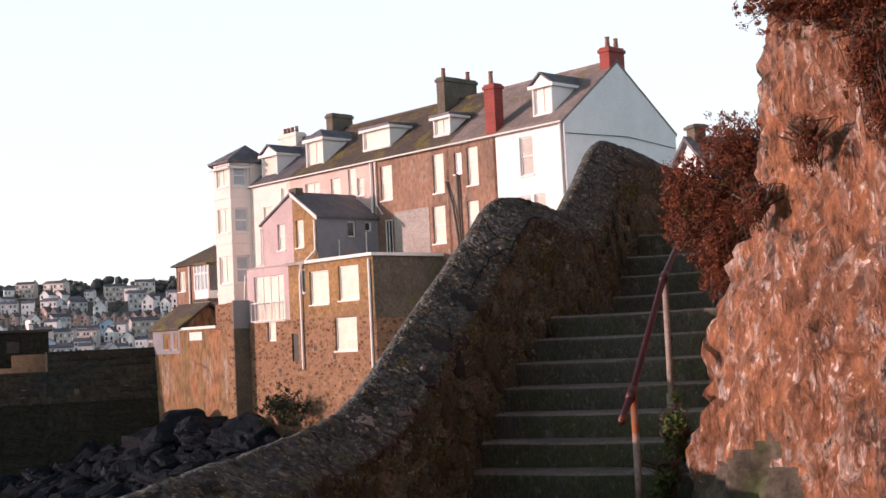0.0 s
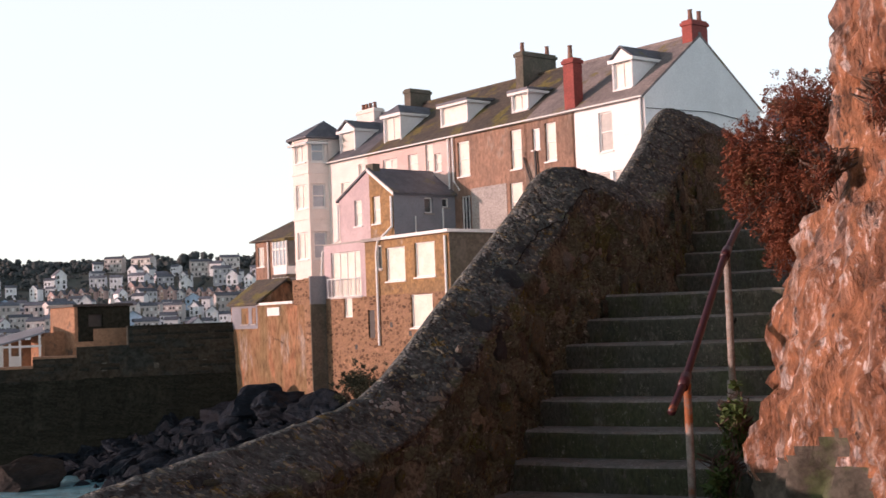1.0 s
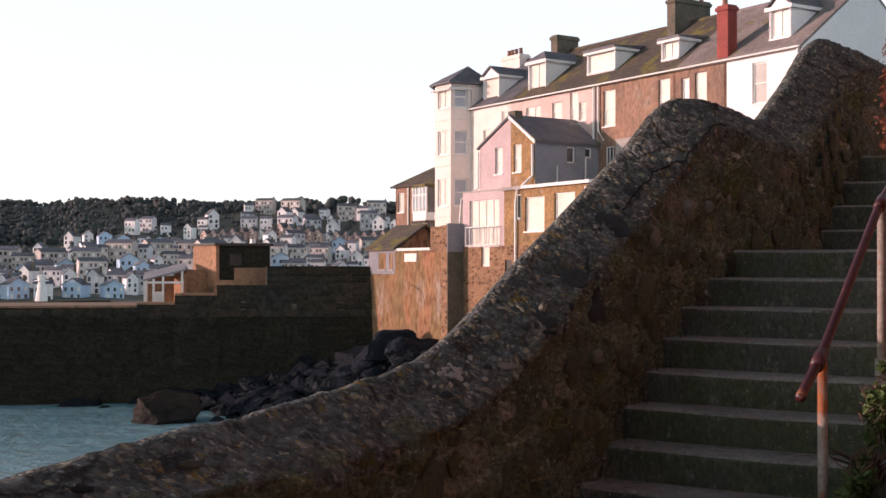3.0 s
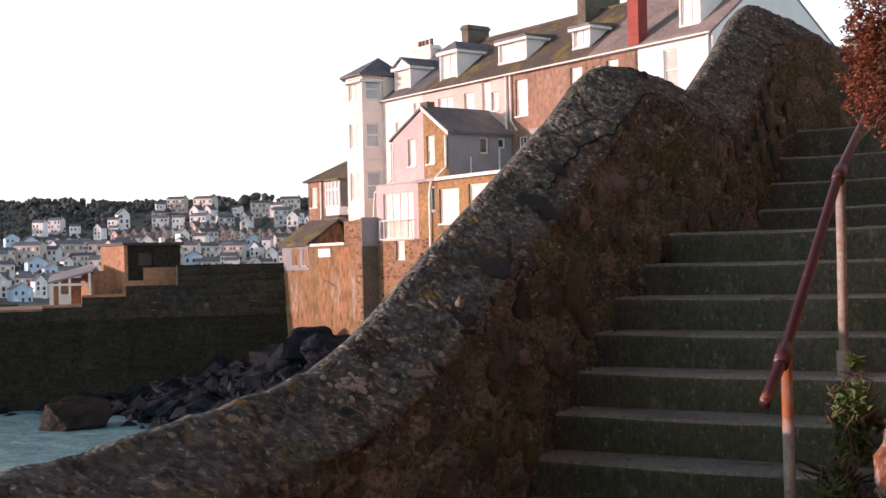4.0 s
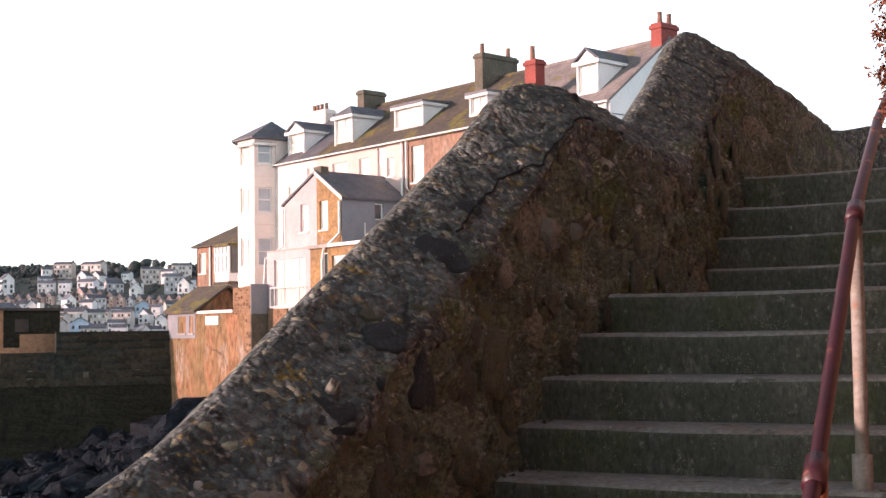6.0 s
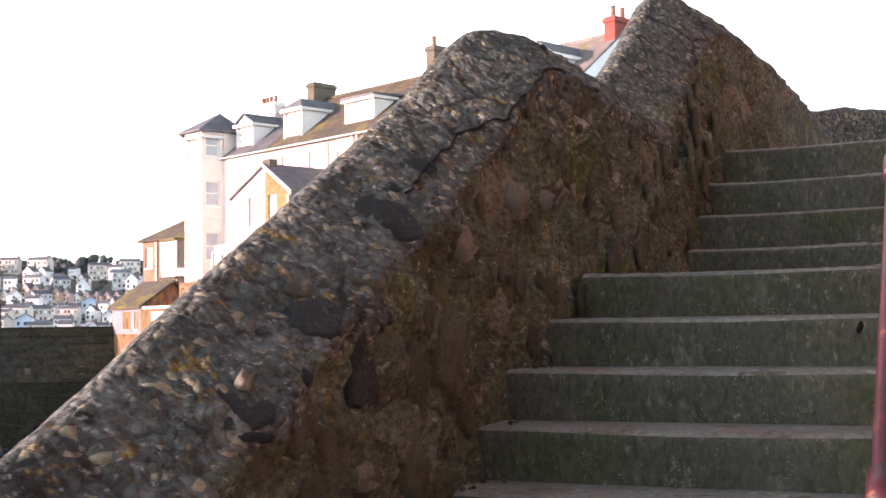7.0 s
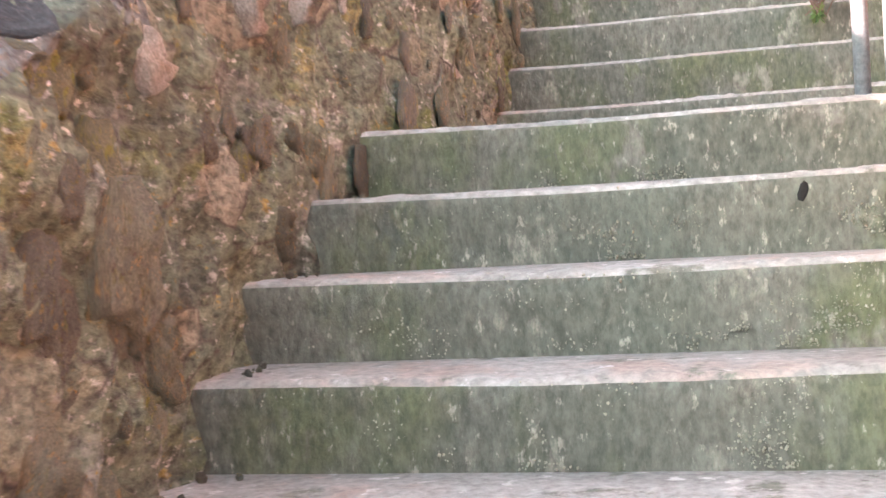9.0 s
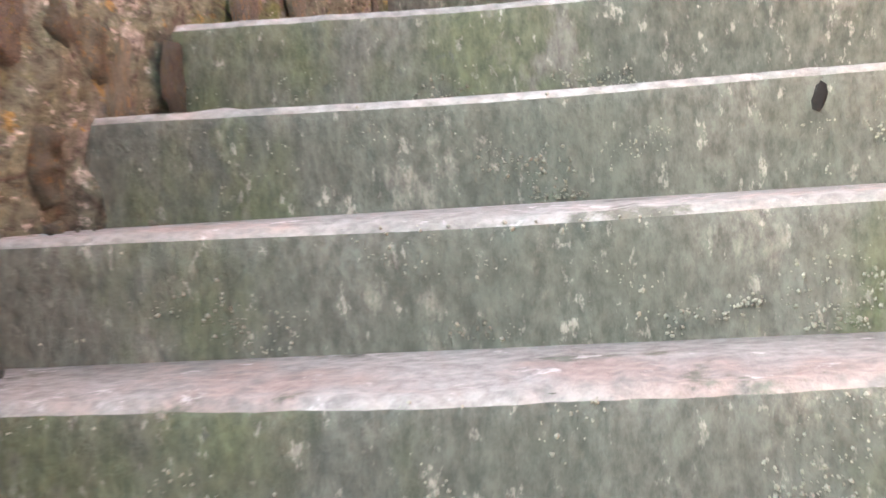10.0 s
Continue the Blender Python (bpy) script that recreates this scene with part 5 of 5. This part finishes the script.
def boulder(x, y, z, sx, sy, sz, i, me=None):
    b = new("boulder", me or LUMPS[i % 6])
    b.matrix_world = PM @ Matrix.LocRotScale((x, y, z), Euler((0.3 * math.sin(i * 3.1), 0.3 * math.cos(i * 1.7), i * 1.3)), (sx, sy, sz))
    return tagged(b, "dark wet shore boulder", "rock", "shore boulders")


rnd = random.Random(4)
tagged(boulder(12.6, -10.3, -6.3, 5.0, 3.4, 2.6, 0, LUMP_BROWN), "brown boulder standing in the shallow water")
for k, (u, v, z, sx, sy, sz) in enumerate(((26.4, 8.6, -4.2, 4.5, 3.6, 2.8), (24.2, 8.2, -3.5, 5.6, 3.4, 2.8), (21.5, 8.0, -3.5, 4.4, 3.4, 2.8), (29.5, 10.0, -5.4, 4.0, 4.0, 1.8), (18.5, 7.6, -3.6, 4.0, 3.0, 2.6))):
    b = boulder(0, 0, 0, 1, 1, 1, k)
    b.matrix_world = HM @ Matrix.LocRotScale((u, v, z), Euler((0.2, 0.1, k)), (sx, sy, sz))
for i in range(430):
    x, y = rnd.uniform(-3, 27), rnd.uniform(-17, -0.8)
    s = 0.35 + 1.6 * rnd.random() ** 2.6
    z = shore_z(x, y) - 0.35 + 0.05 * s
    if z > -7.1:
        boulder(x, y, z, s * rnd.uniform(1.1, 2.0), s * rnd.uniform(0.8, 1.4), s * rnd.uniform(0.4, 0.75), i + 5)

# ---- handrail ----
rail = empty("handrail", pose(0, 0, 0), "maroon painted tube handrail on rusty posts beside the steps", "handrail")
part("rail", MB().tube([(1.299, -1.79, 0.93), (1.30, -1.75, 0.952), (1.307, -1.48, 1.075), (1.357, -0.5, 1.76), (1.362, -0.36, 1.84), (1.37, -0.2, 1.925), (1.41, 0.6, 2.30), (1.49, 1.7, 2.74), (1.58, 3.0, 3.12)], 0.0225, 12), M_RAIL, rail, "maroon tube", True)
part("post", MB().tube([(1.312, -1.44, 0.16), (1.312, -1.44, 1.07)], 0.023, 12), M_POST, rail, "rust-streaked post", True)
part("post", MB().tube([(1.355, -0.33, 0.76), (1.36, -0.33, 1.83)], 0.023, 12), M_POST, rail, "rust-streaked post", True)
part("collar", MB().tube([(1.306, -1.53, 1.05), (1.309, -1.43, 1.108)], 0.032, 12), M_RAIL, rail, "", True)
part("collar", MB().tube([(1.36, -0.41, 1.812), (1.364, -0.31, 1.868)], 0.031, 12), M_RAIL, rail, "", True)
part("base_sleeve", MB().tube([(1.355, -0.33, 0.88), (1.355, -0.33, 1.02)], 0.034, 12), M_POST, rail, "", True)
gp = empty("upper_post_pair", pose(0, 0, 0), "pair of grey galvanised posts at the upper steps", "post")
part("post", MB().tube([(1.495, 1.2, 1.6), (1.495, 1.2, 2.9)], 0.022, 12), M_GALV, gp, "", True)
part("post", MB().tube([(1.57, 1.12, 1.6), (1.57, 1.12, 2.9)], 0.03, 12), M_GALV, gp, "", True)

# ---- plants ----
CREEPER = [((2.42, -2.0, 3.28), (0.20, 0.25, 0.12)), ((2.62, -2.1, 3.26), (0.20, 0.22, 0.12)), ((2.88, -2.2, 3.22), (0.22, 0.22, 0.13)), ((2.84, -2.26, 2.86), (0.10, 0.12, 0.22)), ((2.90, -2.30, 2.58), (0.08, 0.12, 0.18))]


def foliage(name, centre, radii, count, size, material, seed, droop=0.3):
    """Small bent leaves gathered in clumps round twigs, with an uneven outline."""
    r = random.Random(seed)
    clumps = []
    for _ in range(max(6, count // 45)):
        while True:
            p = Vector((r.uniform(-1, 1), r.uniform(-1, 1), r.uniform(-1, 1)))
            if p.length < 1:
                break
        clumps.append((p * r.uniform(0.3, 0.95), r.uniform(0.18, 0.45)) if r.random() < 0.6 else (p.normalized() * r.uniform(0.85, 1.4), r.uniform(0.05, 0.16)))
    mb = MB()
    for _ in range(count):
        c, rad = r.choice(clumps)
        p = c + Vector((r.gauss(0, 1), r.gauss(0, 1), r.gauss(0, 1))) * rad * 0.55
        p = Vector(centre) + Vector((p.x * radii[0], p.y * radii[1], p.z * radii[2]))
        d = Vector((r.gauss(0, 1), r.gauss(0, 1), r.gauss(0, 1) - droop)).normalized()
        s = d.orthogonal().normalized()
        L, w = size * r.uniform(0.6, 1.7), size * r.uniform(0.18, 0.36)
        q = d.cross(s) * L * 0.15
        mb.add([p, p + d * L * 0.5 + s * w, p + d * L, p + d * L * 0.5 - s * w + q], [(0, 1, 2), (0, 2, 3)])
    me = bpy.data.meshes.new(name)
    me.from_pydata(mb.v, [], mb.f)
    me.materials.append(material)
    return me


def twigs(centre, radii, count, root, seed):
    r, mb = random.Random(seed), MB()
    for _ in range(count):
        p = Vector(centre) + Vector((r.gauss(0, 0.62) * radii[0], r.gauss(0, 0.62) * radii[1], r.gauss(0, 0.66) * radii[2]))
        p = Vector([c + max(-q, min(q, v - c)) for c, q, v in zip(centre, radii, p)])
        m = (Vector(root) + p) / 2 + Vector((r.gauss(0, 0.05), r.gauss(0, 0.05), 0.08))
        mb.tube([root, m, p], [0.008, 0.005, 0.0025], 4, False)
    return mb


def bush(label, clusters, root, seed, size, leaf_m=None, name="bush", count=2600):
    b = empty(name, pose(0, 0, 0), label, "bush" if name == "bush" else "plant")
    for k, (c, rad) in enumerate(clusters):
        part("foliage", foliage("foliage", c, rad, count, size, leaf_m or M_LEAF_RED, seed + k), None, b)
        part("branchwork", twigs(c, rad, 70 if count > 300 else 3, Vector(c).lerp(Vector(root), 0.4), seed + 50 + k), M_TWIG, b)
    return b


bush("russet shrub hanging from the cliff edge", [((1.81, -0.88, 2.28), (0.26, 0.3, 0.36)), ((1.99, -0.88, 2.62), (0.20, 0.3, 0.23)), ((1.84, -0.88, 1.92), (0.14, 0.2, 0.20)), ((1.64, -0.9, 2.31), (0.13, 0.18, 0.24))], (2.12, -0.8, 2.2), 3, 0.014, None, "bush", 15000)
bush("russet creeper trailing from the cliff top", CREEPER, (2.9, -1.7, 3.4), 21, 0.015, None, "bush", 6000)
bush("small russet tuft in a cliff crack", [((2.50, -2.13, 2.45), (0.07, 0.12, 0.15))], (2.55, -1.95, 2.45), 31, 0.015, None, "bush", 2200)
bush("small russet tuft beside the shrub", [((2.16, -1.75, 2.16), (0.09, 0.12, 0.13))], (2.25, -1.6, 2.15), 35, 0.015, None, "bush", 2200)
bush("green weeds at the side of the steps", [((1.49, -1.02, 0.82), (0.075, 0.18, 0.16)), ((1.47, -1.35, 0.52), (0.07, 0.13, 0.12))], (1.52, -1.0, 0.6), 41, 0.035, M_LEAF, "weed", 1100)
bush("green weeds at the foot of the cliff", [((1.95, -2.2, 0.3), (0.16, 0.16, 0.14)), ((2.35, -2.7, 0.22), (0.14, 0.14, 0.14))], (2.0, -2.2, 0.2), 51, 0.03, M_LEAF, "weed", 700)
bush("green weed beside the upper posts", [((1.60, 2.72, 2.24), (0.05, 0.1, 0.13))], (1.62, 2.75, 2.1), 71, 0.03, M_LEAF, "weed", 500)
for wx, wz in ((0.88, 2.285), (1.36, 2.325)):
    bush("small weed in the top step's crack", [((wx, 3.47, wz), (0.05, 0.02, 0.018))], (wx, 3.49, wz), 75, 0.016, M_LEAF, "weed", 160)
shrub = bush("dark shrub at the foot of the rubble basement", [((0, 0, 0), (1.5, 1.0, 0.9))], (0, 0, -1.0), 61, 0.14, M_DARKLEAF, "bush", 3000)
shrub.matrix_world = HM @ pose(16.0, 6.4, -2.0)

# ---- town on the hill across the harbour ----
EYE = Vector((2.8, -7.7))


def polar(az, d):
    a = radians(az - 5.7)
    return EYE.x - d * math.sin(a), EYE.y + d * math.cos(a)


HILL = [(200, -9), (260, -7.5), (330, -6.2), (400, -2.5), (480, 1.5), (540, 5.5), (600, 10.5), (660, 16.3), (760, 28.0), (900, 46.5), (1200, 57.0), (1600, 59.0)]


def hill_z(az, d):
    return lerp_keys(HILL, d)[0] + 1.5 * math.sin(az * 0.9) * min(1, max(0, (d - 300) / 200)) - max(0.0, (az - 60)) * 0.0


hb = MB()
NA, ND = 90, 60
for i in range(NA + 1):
    for j in range(ND + 1):
        az, d = 14 + 66 * i / NA, 230 + 1300 * (j / ND) ** 1.4
        x, y = polar(az, d)
        hb.v.append((x, y, hill_z(az, d) + 1.2 * fbm((x * 0.02, y * 0.02, 0))))
for i in range(NA):
    for j in range(ND):
        a = i * (ND + 1) + j
        hb.f.append((a, a + 1, a + ND + 2, a + ND + 1))
tagged(new("hillside", hb.mesh("hillside", M_TURF, True)), "wooded hillside behind the harbour town", "hill", kind="structure")

TOWN_WALLS = [mat("town_render_" + n, c, tuple(x * 0.85 for x in c), 0.3, 0.9, 0.0, 2.0, vary=0.2, fine_mix=0.15) for n, c in
              (("white", (0.86, 0.86, 0.88)), ("grey", (0.60, 0.60, 0.64)), ("stone", (0.60, 0.55, 0.53)), ("blue", (0.50, 0.66, 0.84)), ("red", (0.62, 0.44, 0.40)))]
M_TOWNROOF = mat("town_slate", (0.15, 0.16, 0.19), (0.11, 0.115, 0.14), 0.3, 0.8, 0.0, 2.0, vary=0.25)


def town_house(w, d, h, rise, wall_m, gable_front, rows, cols):
    t = empty("town_house", pose(0, 0, 0), "distant slate-roofed town house", "house", "houses of the harbour town")
    part("wall", MB().box((-w / 2, 0, -3), (w / 2, d, h)).prism([(-w / 2, 0, h), (w / 2, 0, h), (0, 0, h + rise)] if gable_front else [(-w / 2, 0, h), (-w / 2, d, h), (-w / 2, d / 2, h + rise)], (0, d, 0) if gable_front else (w, 0, 0)), wall_m, t)
    o = 0.3
    if gable_front:
        rf = MB().prism([(-w / 2 - o, -o, h - o * 0.6), (0, -o, h + rise), (0, d, h + rise), (-w / 2 - o, d, h - o * 0.6)], (0, 0, 0.25)).prism([(w / 2 + o, -o, h - o * 0.6), (0, -o, h + rise), (0, d, h + rise), (w / 2 + o, d, h - o * 0.6)], (0, 0, 0.25))
    else:
        rf = MB().prism([(-w / 2 - o, -o, h - o * 0.6), (w / 2 + o, -o, h - o * 0.6), (w / 2 + o, d / 2, h + rise), (-w / 2 - o, d / 2, h + rise)], (0, 0, 0.25)).prism([(-w / 2 - o, d + o, h - o * 0.6), (w / 2 + o, d + o, h - o * 0.6), (w / 2 + o, d / 2, h + rise), (-w / 2 - o, d / 2, h + rise)], (0, 0, 0.25))
    part("roof", rf, M_TOWNROOF, t)
    part("chimney", MB().box((w / 2 - 0.9, d / 2 - 0.5, h), (w / 2 - 0.1, d / 2 + 0.5, h + rise + 1.1)), M_STACK, t)
    for r in range(rows):
        for c in range(cols):
            x = -w / 2 + w * (c + 0.5) / cols
            z = 0.9 + (h - 0.6) * r / rows
            part("window", MB().box((x - 0.5, -0.08, z), (x + 0.5, 0.02, z + 1.5)), M_GLASS if (r + c) % 3 else M_FRAME, t)
    return t


PROTO = [town_house(7, 6, 7.4, 1.4, TOWN_WALLS[0], False, 2, 3), town_house(9, 6, 8.6, 1.4, TOWN_WALLS[1], False, 3, 4), town_house(5, 7, 7.4, 3.0, TOWN_WALLS[4], True, 3, 2),
         town_house(12, 7, 9.4, 1.3, TOWN_WALLS[2], False, 3, 6), town_house(8, 7, 6.0, 2.4, TOWN_WALLS[3], True, 2, 3), town_house(5, 7, 6.8, 2.4, TOWN_WALLS[0], True, 3, 2)]
first_used = set()


def put_house(k, az, d, turn=0.0):
    x, y = polar(az, d)
    k_size = (0.66 + 0.3 * ((az * 7.31 + d * 0.37) % 1.0)) * (1 + (d - 345) / 620) * (0.68 if d == 660 else 1.0)
    m = pose(x, y, hill_z(az, d) + 0.2, 0, 0, az + turn) @ Matrix.Scale(k_size, 4)
    if k in first_used:
        return copy_thing(PROTO[k], m)
    first_used.add(k)
    PROTO[k].matrix_basis = m
    return PROTO[k]


TOWN_ROWS = [(345, 37, 63, 0.95, (0, 5, 0, 1, 4)), (372, 36, 63, 0.8, (1, 0, 5, 0)), (402, 35, 63, 0.8, (0, 3, 0, 5, 1)), (445, 35, 63, 0.8, (3, 1, 0, 4, 0)), (492, 35, 62, 0.78, (3, 0, 1, 5, 3)),
             (545, 35, 58, 0.75, (3, 0, 1, 5, 0)), (602, 35, 53, 0.7, (0, 1, 4, 5)), (660, 35.5, 46.5, 0.42, (2, 2, 2, 2, 2, 2, 5)), (708, 35, 50, 0.7, (0, 5, 1)), (760, 35, 47, 0.75, (1, 0, 5)), (825, 37, 45, 0.9, (3, 0))]
rt = random.Random(9)
for d, a0, a1, st, kinds in TOWN_ROWS:
    a, i = a0, 0
    while a < a1:
        if rt.random() < 0.84 or d == 660:
            far = rt.uniform(-16, 16) * (d != 660)
            put_house(rt.choice(kinds) if d != 660 else kinds[i % len(kinds)], a, d + far, rt.uniform(-42, 18) if d != 660 else rt.uniform(-44, -36))
        a += st * (rt.uniform(0.65, 1.3) if d != 660 else 1.0)
        i += 1


def wood():
    """Far trees: many uneven clumps along the hill top and between the houses."""
    r, mb = random.Random(12), MB()
    base = lump(2, 0.35, 1)
    spots = []
    for _ in range(3000):
        az = r.uniform(34, 66)
        spots.append((az, r.uniform(850, 1000) if az < 46.5 else r.uniform(650 if az > 50 else 760, 990), r.uniform(2.4, 5.2) * (1.2 + 0.8 * fbm((az * 0.8, 3.0, 0.0), 3))))
    for az, n, big in ((48.2, 14, 12), (40.0, 10, 14), (41.6, 8, 11), (37.2, 8, 11), (45.5, 8, 9)):
        spots += [(az + r.gauss(0, 0.35), r.uniform(850, 930), big * r.uniform(0.5, 1.0)) for _ in range(n)]
    for _ in range(900):
        spots.append((r.uniform(35, 64), r.uniform(350, 840), r.uniform(2.0, 5.0)))
    for az, d, s in spots:
        x, y = polar(az, d)
        z = hill_z(az, d) + s * 0.42
        for _ in range(4):
            q = Vector((r.uniform(-0.4, 0.4), r.uniform(-0.4, 0.4), r.uniform(-0.3, 0.35))) * s
            k = s * r.uniform(0.3, 0.6)
            rot = Euler((r.random() * 6, r.random() * 6, r.random() * 6)).to_matrix()
            mb.add([rot @ Vector(v) * k + Vector((x, y, z)) + q for v in base.v], base.f)
    return tagged(new("far_wood", mb.mesh("far_wood", M_WOOD, True)), "dark trees on the hill top and among houses", "trees", kind="stuff")


wood()
